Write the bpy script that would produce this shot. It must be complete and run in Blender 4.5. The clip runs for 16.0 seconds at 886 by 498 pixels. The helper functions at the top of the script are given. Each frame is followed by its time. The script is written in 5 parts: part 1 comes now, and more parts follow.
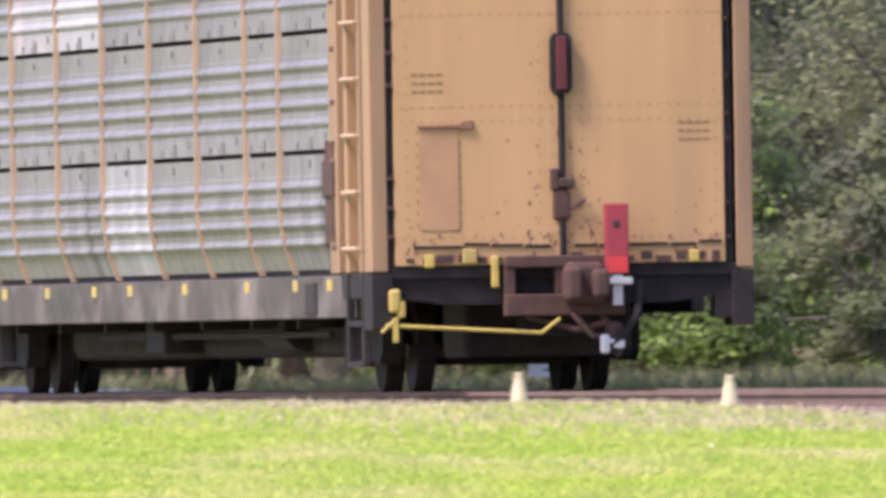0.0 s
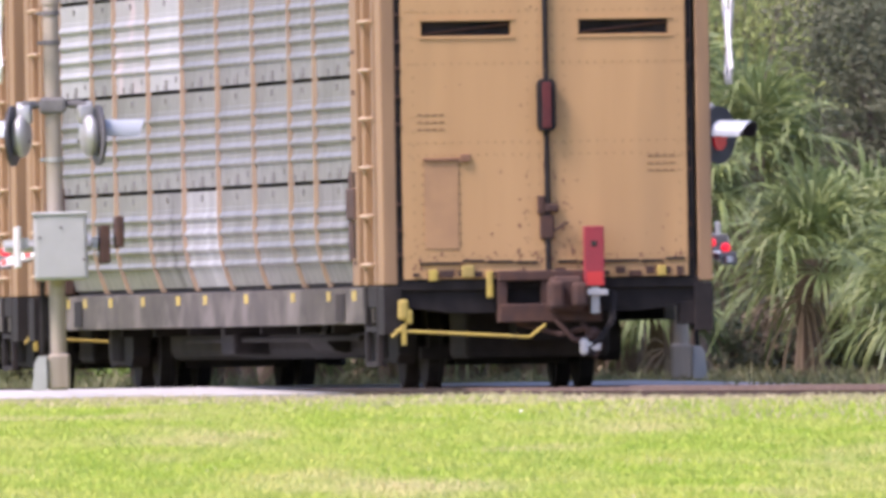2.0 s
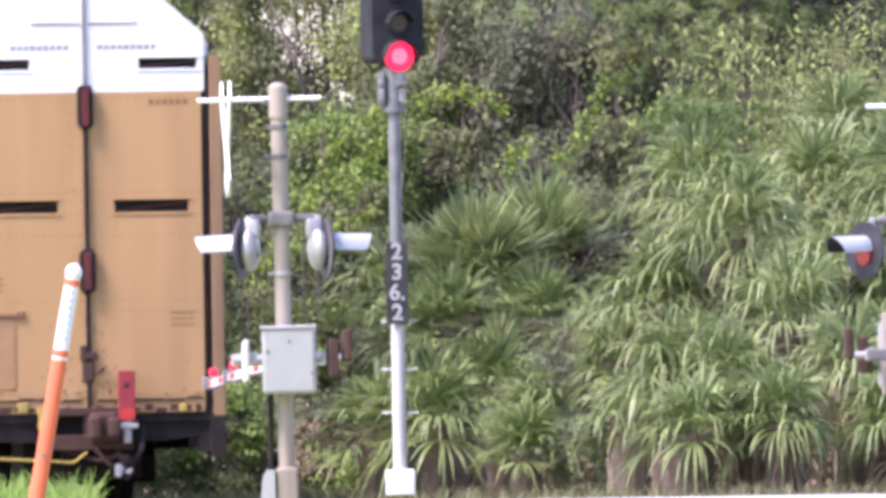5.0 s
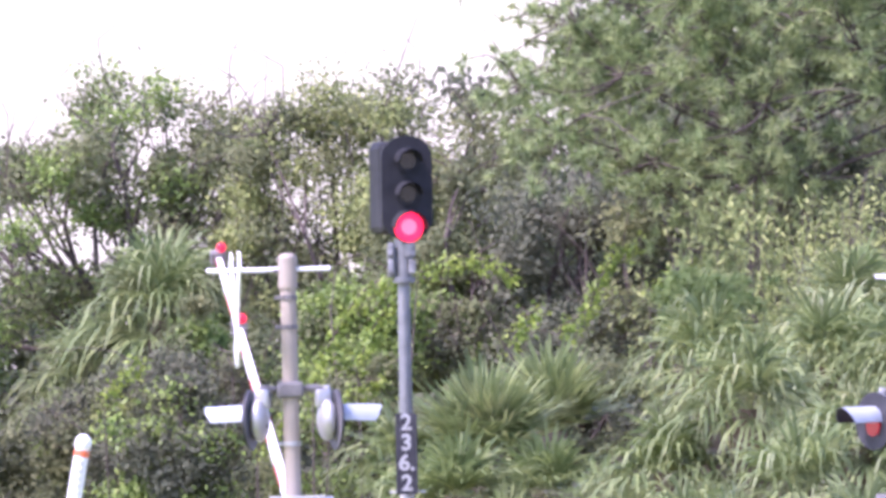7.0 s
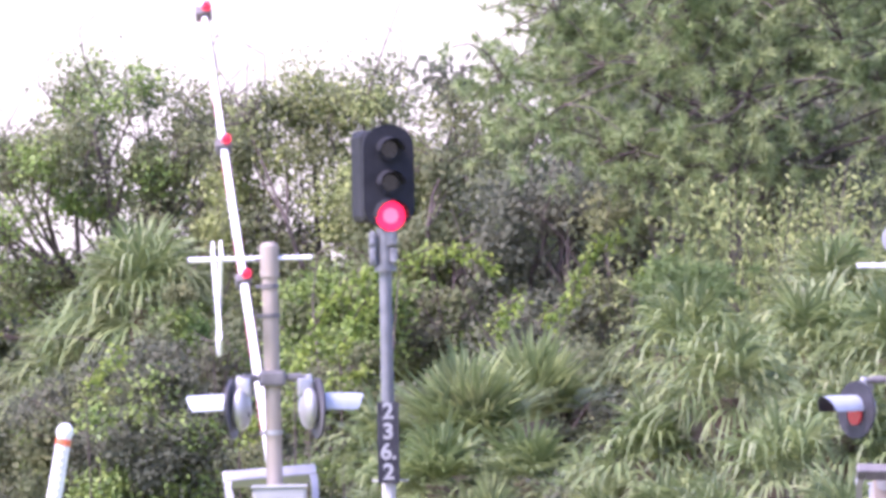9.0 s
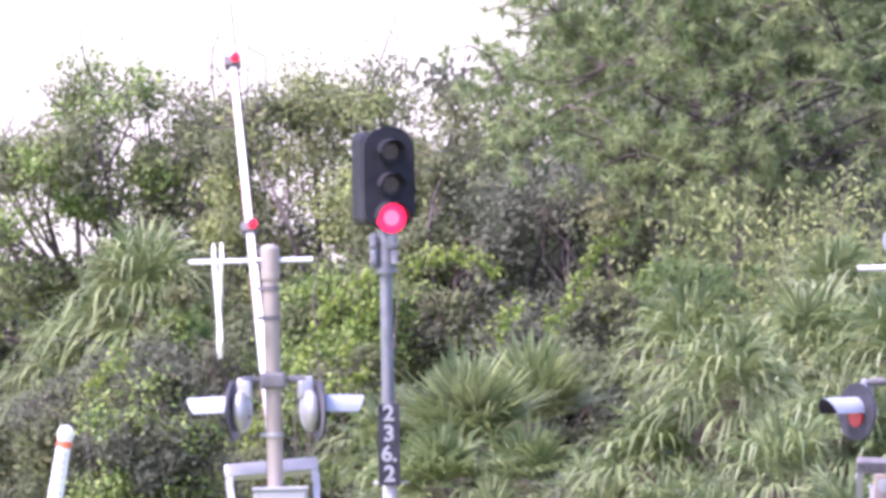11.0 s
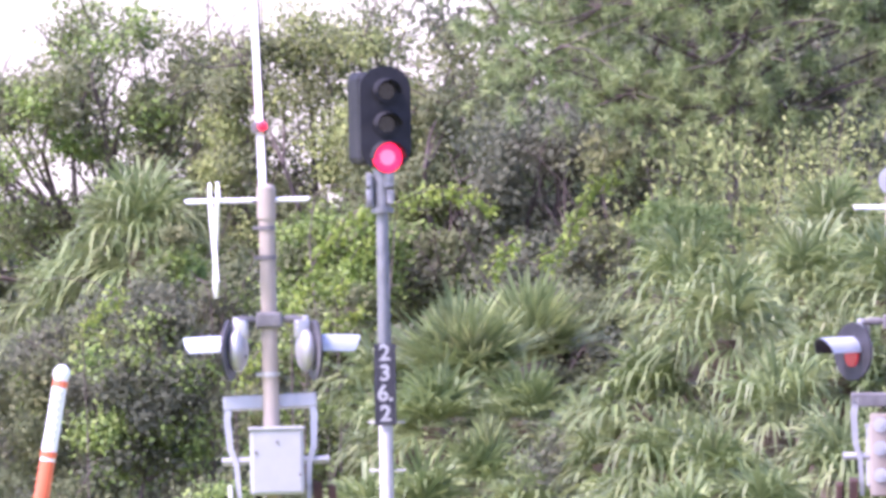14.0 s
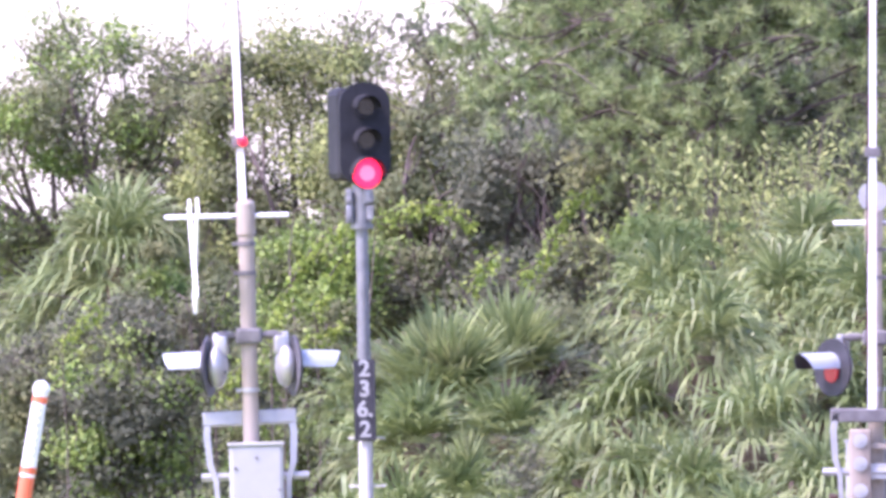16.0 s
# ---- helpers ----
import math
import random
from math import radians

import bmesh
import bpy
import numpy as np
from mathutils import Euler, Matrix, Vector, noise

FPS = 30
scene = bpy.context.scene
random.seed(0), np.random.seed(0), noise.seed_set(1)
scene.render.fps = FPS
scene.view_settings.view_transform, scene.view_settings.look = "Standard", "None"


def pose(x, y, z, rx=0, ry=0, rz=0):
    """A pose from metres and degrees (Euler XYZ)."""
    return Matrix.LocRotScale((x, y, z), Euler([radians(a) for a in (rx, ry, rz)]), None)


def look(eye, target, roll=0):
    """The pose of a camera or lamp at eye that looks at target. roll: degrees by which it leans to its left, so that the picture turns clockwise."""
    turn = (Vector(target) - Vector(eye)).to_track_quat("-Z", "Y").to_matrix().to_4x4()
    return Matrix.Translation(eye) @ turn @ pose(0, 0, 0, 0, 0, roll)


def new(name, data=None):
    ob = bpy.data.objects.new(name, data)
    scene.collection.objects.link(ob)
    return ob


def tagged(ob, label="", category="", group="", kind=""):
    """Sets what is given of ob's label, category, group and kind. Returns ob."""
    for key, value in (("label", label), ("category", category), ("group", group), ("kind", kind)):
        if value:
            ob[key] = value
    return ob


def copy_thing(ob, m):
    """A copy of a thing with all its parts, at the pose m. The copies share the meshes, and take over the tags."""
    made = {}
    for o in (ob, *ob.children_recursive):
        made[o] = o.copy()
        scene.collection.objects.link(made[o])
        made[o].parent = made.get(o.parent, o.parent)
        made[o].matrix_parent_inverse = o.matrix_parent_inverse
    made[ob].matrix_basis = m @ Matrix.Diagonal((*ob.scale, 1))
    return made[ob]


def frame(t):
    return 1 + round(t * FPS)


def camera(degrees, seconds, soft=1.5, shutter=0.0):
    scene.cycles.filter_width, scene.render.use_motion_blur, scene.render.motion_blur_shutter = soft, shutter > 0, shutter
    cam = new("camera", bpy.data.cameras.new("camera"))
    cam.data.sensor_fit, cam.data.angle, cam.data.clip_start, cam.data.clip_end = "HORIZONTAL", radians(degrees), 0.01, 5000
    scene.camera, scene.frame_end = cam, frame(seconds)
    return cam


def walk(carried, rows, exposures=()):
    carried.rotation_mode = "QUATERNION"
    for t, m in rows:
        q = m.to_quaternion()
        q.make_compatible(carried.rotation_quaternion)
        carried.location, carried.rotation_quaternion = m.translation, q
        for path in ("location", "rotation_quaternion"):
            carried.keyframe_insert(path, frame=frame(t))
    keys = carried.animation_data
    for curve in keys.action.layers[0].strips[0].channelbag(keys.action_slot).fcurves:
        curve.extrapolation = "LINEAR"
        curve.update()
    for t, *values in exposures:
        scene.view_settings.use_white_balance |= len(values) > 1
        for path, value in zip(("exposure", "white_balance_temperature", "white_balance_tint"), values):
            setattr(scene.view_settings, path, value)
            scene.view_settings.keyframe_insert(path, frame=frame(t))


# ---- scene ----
# A long lens on a stand, 0.35 m above the rail head, panning and tilting.
EYE_Z = 0.35
ROLL = -0.9
cam = camera(1.616, 16.0, soft=3.8, shutter=0.4)
PAN_TILT = [
    (0.0, -1.8578, 0.1710),
    (0.1, -1.7915, 0.1656),
    (0.5, -1.5263, 0.1444),
    (1.0, -1.1738, 0.1552),
    (1.5, -0.9034, 0.1624),
    (2.0, -0.7088, 0.1762),
    (2.5, -0.5810, 0.1741),
    (3.0, -0.3605, 0.1807),
    (3.5, -0.3575, 0.1869),
    (4.0, -0.3577, 0.1992),
    (4.2, -0.3274, 0.2337),
    (4.5, -0.2426, 0.3464),
    (4.6, -0.2457, 0.3515),
    (5.0, -0.2958, 0.3899),
    (5.2, -0.2854, 0.4477),
    (7.3, -0.2832, 0.7044),
    (7.5, -0.2942, 0.6815),
    (8.0, -0.3033, 0.6721),
    (8.5, -0.3128, 0.6843),
    (8.7, -0.3158, 0.6802),
    (10.8, -0.3169, 0.6853),
    (11.0, -0.3149, 0.6843),
    (11.5, -0.2942, 0.6805),
    (12.0, -0.3160, 0.6894),
    (12.5, -0.3471, 0.6395),
    (13.0, -0.3190, 0.6832),
    (13.5, -0.3120, 0.6328),
    (14.0, -0.3203, 0.5740),
    (14.5, -0.3560, 0.6146),
    (15.0, -0.3592, 0.6207),
    (15.5, -0.3559, 0.6084),
    (16.0, -0.3579, 0.6022),
]
walk(cam, [(t, pose(0, 0, EYE_Z, 90 + tilt, 0, pan) @ pose(0, 0, 0, 0, 0, ROLL)) for t, pan, tilt in PAN_TILT],
     exposures=[(0, 1.18, 6350, 33), (1.5, 1.06, 6350, 33), (3.5, 1.08, 6350, 33), (4.2, 1.18, 6300, 34), (5.2, 1.40, 6100, 37), (7.3, 1.49, 5740, 48), (10.8, 1.52, 5740, 49), (14, 1.62, 5740, 50), (16, 1.64, 5740, 50)])

# ---- sky and sun ----
world = bpy.data.worlds.new("sky")
scene.world = world
world.use_nodes = True
wn = world.node_tree
sky = wn.nodes.new("ShaderNodeTexSky")
sky.sky_type = "NISHITA"
sky.sun_disc = False
sky.sun_elevation = radians(52)
sky.sun_rotation = radians(240)
sky.air_density, sky.dust_density, sky.ozone_density = 1.0, 1.2, 1.0
bg = wn.nodes["Background"]
wn.links.new(sky.outputs[0], bg.inputs[0])
bg.inputs[1].default_value = 0.15
sun = new("sun", bpy.data.lights.new("sun", "SUN"))
sun.data.energy = 2.9
sun.data.angle = radians(18)
sun.data.color = (1.0, 0.95, 0.87)
sun.matrix_world = look((-56, -32, 90), (0, 0, 0))

# ---- materials ----
def mat(name, col, col2=None, rough=0.7, metal=0.0, scale=6.0, bump=0.0, spec=0.3, dirt=None, dirt_scale=1.2, dirt_amount=0.5, island=0.0,
        glow=None, trans=0.0, streak=False, stretch=1.0):
    """A node material: two colours mixed by fine noise, dirt by coarse noise, island variation, bump."""
    m = bpy.data.materials.new(name)
    m.use_nodes = True
    nt = m.node_tree
    n, l = nt.nodes, nt.links
    p = n["Principled BSDF"]
    p.inputs["Roughness"].default_value = rough
    p.inputs["Metallic"].default_value = metal
    p.inputs["Specular IOR Level"].default_value = spec
    co = n.new("ShaderNodeTexCoord")
    mp = n.new("ShaderNodeMapping")
    if streak:
        mp.inputs["Scale"].default_value = (1, 1, 0.12)
    if stretch != 1.0:
        mp.inputs["Scale"].default_value = (1, stretch, 1)
    l.new(co.outputs["Object"], mp.inputs[0])
    fine = n.new("ShaderNodeTexNoise")
    fine.inputs["Scale"].default_value = scale
    fine.inputs["Detail"].default_value = 5
    l.new(mp.outputs[0], fine.inputs[0])
    mix = n.new("ShaderNodeMix")
    mix.data_type = "RGBA"
    ramp = n.new("ShaderNodeMapRange")
    ramp.inputs[1].default_value, ramp.inputs[2].default_value = 0.35, 0.65
    l.new(fine.outputs[0], ramp.inputs[0])
    l.new(ramp.outputs[0], mix.inputs[0])
    mix.inputs[6].default_value = (*col, 1)
    mix.inputs[7].default_value = (*(col2 or [c * 0.8 for c in col]), 1)
    out = mix.outputs[2]
    if dirt:
        coarse = n.new("ShaderNodeTexNoise")
        coarse.inputs["Scale"].default_value = dirt_scale
        coarse.inputs["Detail"].default_value = 6
        l.new(mp.outputs[0], coarse.inputs[0])
        r2 = n.new("ShaderNodeMapRange")
        r2.inputs[1].default_value, r2.inputs[2].default_value = 0.5, 0.72
        r2.inputs[4].default_value = dirt_amount
        l.new(coarse.outputs[0], r2.inputs[0])
        mix2 = n.new("ShaderNodeMix")
        mix2.data_type = "RGBA"
        l.new(r2.outputs[0], mix2.inputs[0])
        l.new(out, mix2.inputs[6])
        mix2.inputs[7].default_value = (*dirt, 1)
        out = mix2.outputs[2]
    if island:
        geo = n.new("ShaderNodeNewGeometry")
        hsv = n.new("ShaderNodeHueSaturation")
        val = n.new("ShaderNodeMapRange")
        val.inputs[3].default_value, val.inputs[4].default_value = 1 - island, 1 + island
        l.new(geo.outputs["Random Per Island"], val.inputs[0])
        l.new(val.outputs[0], hsv.inputs["Value"])
        hue = n.new("ShaderNodeMapRange")
        hue.inputs[3].default_value, hue.inputs[4].default_value = 0.515, 0.485
        l.new(geo.outputs["Random Per Island"], hue.inputs[0])
        l.new(hue.outputs[0], hsv.inputs["Hue"])
        l.new(out, hsv.inputs["Color"])
        out = hsv.outputs[0]
    l.new(out, p.inputs["Base Color"])
    if bump:
        b = n.new("ShaderNodeBump")
        b.inputs["Strength"].default_value = bump
        b.inputs["Distance"].default_value = 0.02
        l.new(fine.outputs[0], b.inputs["Height"])
        l.new(b.outputs[0], p.inputs["Normal"])
    if glow:
        p.inputs["Emission Color"].default_value = (*glow[0], 1)
        p.inputs["Emission Strength"].default_value = glow[1]
    if trans:
        tr = n.new("ShaderNodeBsdfTranslucent")
        l.new(out, tr.inputs[0])
        ms = n.new("ShaderNodeMixShader")
        ms.inputs[0].default_value = trans
        l.new(p.outputs[0], ms.inputs[1])
        l.new(tr.outputs[0], ms.inputs[2])
        l.new(ms.outputs[0], n["Material Output"].inputs[0])
    return m


M = dict(
    grass_soil=mat("grass_soil", (0.138, 0.222, 0.032), (0.242, 0.280, 0.066), 1.0, scale=4.0, dirt=(0.36, 0.335, 0.155), dirt_scale=1.1, dirt_amount=0.9, bump=0.3, stretch=0.14, spec=0.0),
    grass=mat("grass", (0.38, 0.50, 0.08), (0.52, 0.55, 0.15), 0.9, scale=1.5, dirt=(0.68, 0.57, 0.30), dirt_scale=0.6, dirt_amount=0.9, island=0.1, trans=0.4, stretch=0.11, spec=0.05),
    tall_grass=mat("tall_grass", (0.20, 0.34, 0.07), (0.28, 0.40, 0.10), 0.6, scale=2, island=0.3, trans=0.4),
    ballast=mat("ballast", (0.13, 0.10, 0.09), (0.22, 0.18, 0.16), 0.95, scale=14, bump=1.0, dirt=(0.30, 0.25, 0.17)),
    stone=mat("stone", (0.17, 0.115, 0.09), (0.25, 0.18, 0.15), 0.95, scale=9, island=0.4),
    concrete=mat("concrete", (0.477, 0.462, 0.439), (0.400, 0.385, 0.362), 0.9, scale=5, bump=0.2, dirt=(0.277, 0.262, 0.239)),
    steel=mat("steel", (0.13, 0.085, 0.065), (0.19, 0.13, 0.10), 0.85, 0.2, scale=8),
    scrub=mat("scrub", (0.16, 0.19, 0.08), (0.26, 0.25, 0.13), 0.7, scale=2, dirt=(0.30, 0.23, 0.15), island=0.3, trans=0.3),
    tie=mat("tie", (0.10, 0.08, 0.065), (0.15, 0.12, 0.10), 0.9, scale=6, bump=0.4),
    yellow=mat("rack_paint", (0.470, 0.287, 0.130), (0.430, 0.258, 0.115), 0.6, scale=3, dirt=(0.318, 0.205, 0.102), dirt_scale=1.6, dirt_amount=0.45, bump=0.05, streak=True),
    post=mat("post_paint", (0.339, 0.239, 0.154), (0.277, 0.200, 0.139), 0.7, scale=5, dirt=(0.200, 0.146, 0.108), dirt_scale=2, dirt_amount=0.7),
    white=mat("roof_paint", (0.80, 0.82, 0.82), (0.74, 0.76, 0.77), 0.55, scale=2, dirt=(0.60, 0.58, 0.55), dirt_amount=0.4),
    galv=mat("galvanised", (0.250, 0.244, 0.234), (0.180, 0.176, 0.170), 0.5, 0.35, scale=5, dirt=(0.131, 0.127, 0.119), dirt_scale=0.8, dirt_amount=0.85, bump=0.08),
    sill=mat("sill_paint", (0.092, 0.080, 0.066), (0.056, 0.049, 0.042), 0.8, scale=3, dirt=(0.24, 0.21, 0.185), dirt_scale=1.3, dirt_amount=0.75, stretch=0.5),
    black=mat("grime", (0.013, 0.011, 0.011), (0.022, 0.019, 0.018), 0.9, scale=6, dirt=(0.050, 0.038, 0.033)),
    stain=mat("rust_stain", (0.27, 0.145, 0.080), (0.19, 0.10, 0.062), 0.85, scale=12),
    hatch=mat("hatch_paint", (0.40, 0.235, 0.115), (0.35, 0.205, 0.105), 0.65, scale=4, dirt=(0.27, 0.165, 0.095), dirt_scale=3),
    rung=mat("rung_paint", (0.48, 0.335, 0.205), (0.40, 0.275, 0.17), 0.6, scale=9, dirt=(0.36, 0.26, 0.18)),
    white_base=mat("whitewash", (0.78, 0.78, 0.77), (0.70, 0.70, 0.69), 0.8, scale=5, dirt=(0.55, 0.53, 0.50), dirt_amount=0.5),
    rust=mat("rust", (0.085, 0.045, 0.032), (0.058, 0.035, 0.029), 0.85, scale=7, bump=0.2),
    maroon=mat("maroon", (0.131, 0.027, 0.027), (0.092, 0.023, 0.023), 0.7, scale=6),
    safety=mat("safety_yellow", (0.477, 0.362, 0.077), (0.385, 0.285, 0.077), 0.7, scale=9, dirt=(0.231, 0.177, 0.108)),
    eot=mat("device_red", (0.308, 0.042, 0.050), (0.262, 0.039, 0.046), 0.5, scale=5, dirt=(0.185, 0.039, 0.046)),
    eot_bright=mat("device_bright", (0.578, 0.054, 0.046), (0.539, 0.046, 0.039), 0.5),
    alu=mat("aluminium", (0.482, 0.482, 0.468), (0.430, 0.430, 0.420), 0.45, 0.5, scale=5, dirt=(0.308, 0.308, 0.308), dirt_amount=0.5),
    mast=mat("mast_paint", (0.41, 0.355, 0.285), (0.34, 0.295, 0.235), 0.7, 0.1, scale=6, dirt=(0.185, 0.139, 0.108), dirt_scale=3, streak=True),
    visor=mat("visor_grey", (0.477, 0.516, 0.539), (0.424, 0.462, 0.493), 0.45, 0.2, scale=4),
    disc=mat("disc_black", (0.03, 0.03, 0.035), (0.05, 0.05, 0.055), 0.5, scale=6),
    # greyer than the disc's front: light on the back is put into the colour
    disc_back=mat("disc_weathered", (0.12, 0.12, 0.135), (0.08, 0.08, 0.09), 0.6, scale=5, dirt=(0.22, 0.21, 0.21)),
    box=mat("box_grey", (0.424, 0.431, 0.416), (0.377, 0.385, 0.370), 0.6, 0.1, scale=3, dirt=(0.308, 0.285, 0.254), dirt_amount=0.5),
    clamp=mat("clamp_grey", (0.17, 0.16, 0.155), (0.23, 0.22, 0.21), 0.7, 0.3, scale=9),
    signal=mat("signal_black", (0.016, 0.017, 0.019), (0.026, 0.027, 0.030), 0.7, scale=7, dirt=(0.05, 0.05, 0.052)),
    pole=mat("pole_grey", (0.262, 0.268, 0.262), (0.207, 0.214, 0.212), 0.5, 0.5, scale=8),
    lug=mat("lug_grey", (0.34, 0.345, 0.34), (0.20, 0.205, 0.205), 0.6, 0.3, scale=14, dirt=(0.10, 0.10, 0.10), dirt_scale=6),
    dirty=mat("galvanised_dirty", (0.250, 0.244, 0.234), (0.150, 0.146, 0.140), 0.6, 0.2, scale=5, dirt=(0.055, 0.052, 0.050), dirt_scale=1.6, dirt_amount=0.9, bump=0.08, streak=True),
    pole_low=mat("pole_white", (0.60, 0.59, 0.56), (0.52, 0.51, 0.48), 0.7, scale=6),
    signwhite=mat("sign_white", (0.86, 0.86, 0.86), (0.82, 0.82, 0.82), 0.5, scale=4),
    armwhite=mat("arm_white", (0.84, 0.84, 0.80), (0.78, 0.78, 0.74), 0.5, scale=4),
    armred=mat("arm_red", (0.55, 0.06, 0.05), (0.48, 0.05, 0.05), 0.5, scale=4),
    orange=mat("orange_plastic", (0.80, 0.185, 0.085), (0.74, 0.165, 0.078), 0.5, scale=3, dirt=(0.62, 0.18, 0.10)),
    red_lit=mat("red_lit", (0.5, 0.02, 0.04), glow=((1.0, 0.020, 0.055), 1.0), rough=0.3),
    red_core=mat("red_core", (0.6, 0.1, 0.1), glow=((1.0, 0.11, 0.16), 1.0), rough=0.3),
    red_lens=mat("red_lens", (0.20, 0.01, 0.02), glow=((1.0, 0.02, 0.03), 0.09), rough=0.15, spec=0.6),
    red_arm=mat("red_arm_lamp", (0.5, 0.02, 0.03), glow=((1.0, 0.03, 0.05), 0.55), rough=0.2),
    dark_lens=mat("dark_lens", (0.02, 0.018, 0.016), rough=0.15, spec=0.6),
    bark=mat("bark", (0.16, 0.13, 0.11), (0.09, 0.07, 0.06), 0.95, scale=7, bump=0.8),
    palm_bark=mat("palm_bark", (0.15, 0.11, 0.08), (0.22, 0.17, 0.13), 0.95, scale=10, bump=0.8),
    oak=mat("oak_leaf", (0.170, 0.205, 0.100), (0.240, 0.260, 0.135), 0.85, scale=0.9, dirt=(0.27, 0.27, 0.09), dirt_scale=0.7, island=0.25, trans=0.45, spec=0.12),
    # leaf colour darkened to carry the deep shade of the woods
    shaded_leaf=mat("shaded_leaf", (0.132, 0.150, 0.094), (0.182, 0.196, 0.126), 0.85, scale=0.8, dirt=(0.195, 0.17, 0.115), dirt_scale=0.6, island=0.25, trans=0.4, spec=0.12),
    vine=mat("vine_leaf", (0.18, 0.28, 0.065), (0.27, 0.36, 0.095), 0.45, scale=1.5, island=0.4, trans=0.35),
    creeper=mat("creeper_leaf", (0.26, 0.37, 0.07), (0.36, 0.44, 0.10), 0.5, scale=1.5, island=0.3, trans=0.4),
    fennel=mat("fennel_leaf", (0.27, 0.325, 0.110), (0.345, 0.385, 0.150), 0.8, spec=0.12, scale=1.2, island=0.4, trans=0.35),
    needle=mat("pine_needle", (0.26, 0.345, 0.135), (0.335, 0.40, 0.17), 0.6, scale=1.0, island=0.4, trans=0.4),
    young=mat("young_needle", (0.175, 0.255, 0.085), (0.225, 0.30, 0.105), 0.6, scale=2.0, island=0.25, trans=0.3),
    palm=mat("palm_leaf", (0.185, 0.255, 0.085), (0.275, 0.335, 0.130), 0.46, scale=1.6, dirt=(0.30, 0.285, 0.165), dirt_scale=1.1, dirt_amount=0.5, island=0.35, trans=0.34, spec=0.38),
    straw=mat("straw", (0.554, 0.470, 0.293), (0.477, 0.408, 0.239), 0.8, scale=3, island=0.25, trans=0.3),
    dead=mat("dead_frond", (0.30, 0.23, 0.15), (0.22, 0.17, 0.11), 0.8, scale=3, island=0.3, trans=0.2),
    grey_text=mat("grey_letters", (0.30, 0.31, 0.34), rough=0.8),
    tan_text=mat("brown_letters", (0.27, 0.165, 0.08), rough=0.8),
    column=mat("column_paint", (0.300, 0.186, 0.098), (0.245, 0.152, 0.085), 0.65, scale=4, dirt=(0.185, 0.123, 0.077), dirt_scale=2.0, dirt_amount=0.6, streak=True),
    painted=mat("galvanised_painted", (0.293, 0.289, 0.285), (0.231, 0.231, 0.227), 0.55, 0.1, scale=5, dirt=(0.554, 0.554, 0.554), dirt_scale=1.5, dirt_amount=0.6, bump=0.08, streak=True),
    pinkish=mat("galvanised_pinkish", (0.323, 0.316, 0.308), (0.277, 0.269, 0.266), 0.55, 0.1, scale=5, dirt=(0.554, 0.424, 0.424), dirt_scale=1.1, dirt_amount=0.85, bump=0.08),
    pale=mat("galvanised_pale", (0.354, 0.354, 0.347), (0.308, 0.308, 0.304), 0.55, 0.1, scale=5, dirt=(0.493, 0.485, 0.477), dirt_scale=0.9, dirt_amount=0.7, bump=0.08),
    cone=mat("faded_cone", (0.554, 0.477, 0.293), (0.462, 0.400, 0.262), 0.7, scale=9),
)


# ---- mesh helpers ----
def part(name, bm, material, parent=None, label="", smooth=False):
    me = bpy.data.meshes.new(name)
    bm.to_mesh(me)
    bm.free()
    if smooth:
        for f in me.polygons:
            f.use_smooth = True
    me.materials.append(material)
    ob = new(name, me)
    ob.parent = parent
    return tagged(ob, label)


def again(ob, parent, x=0, y=0, z=0):
    """Another object on the same mesh, shifted."""
    c = new(ob.name.split(".")[0], ob.data)
    c.parent = parent
    c.location = (x, y, z)
    if ob.get("label"):
        c["label"] = ob["label"]
    return c


def raw(name, verts, faces, material, parent=None, label=""):
    me = bpy.data.meshes.new(name)
    me.from_pydata(verts, [], faces)
    me.materials.append(material)
    ob = new(name, me)
    ob.parent = parent
    return tagged(ob, label)


def box(bm, x0, x1, y0, y1, z0, z1, bevel=0.0):
    r = bmesh.ops.create_cube(bm, size=1.0, matrix=Matrix.LocRotScale(((x0 + x1) / 2, (y0 + y1) / 2, (z0 + z1) / 2), None, (x1 - x0, y1 - y0, z1 - z0)))
    if bevel:
        es = list({e for v in r["verts"] for e in v.link_edges})
        bmesh.ops.bevel(bm, geom=es, offset=bevel, segments=2, affect="EDGES", profile=0.5)
    return bm


def cyl(bm, a, b, r0, r1=None, seg=12, caps=True):
    a, b = Vector(a), Vector(b)
    d = b - a
    m = Matrix.Translation((a + b) / 2) @ d.to_track_quat("Z", "Y").to_matrix().to_4x4()
    bmesh.ops.create_cone(bm, cap_ends=caps, segments=seg, radius1=r0, radius2=r0 if r1 is None else r1, depth=d.length, matrix=m)
    return bm


def ball(bm, c, r, sx=1, sy=1, sz=1, u=12, v=8):
    bmesh.ops.create_uvsphere(bm, u_segments=u, v_segments=v, radius=r, matrix=Matrix.LocRotScale(c, None, (sx, sy, sz)))
    return bm


def B():
    return bmesh.new()


def thing(name, label, category, m=None, group="", kind=""):
    e = new(name)
    if m is not None:
        e.matrix_basis = m
    return tagged(e, label, category, group, kind)


def prism(bm, outline, y0, y1):
    """A closed outline of (x, z) pushed from y0 to y1."""
    a = [bm.verts.new((x, y0, z)) for x, z in outline]
    b = [bm.verts.new((x, y1, z)) for x, z in outline]
    n = len(a)
    bm.faces.new(a)
    bm.faces.new(b[::-1])
    for i in range(n):
        bm.faces.new((a[i], b[i], b[(i + 1) % n], a[(i + 1) % n]))
    bmesh.ops.recalc_face_normals(bm, faces=bm.faces)
    return bm


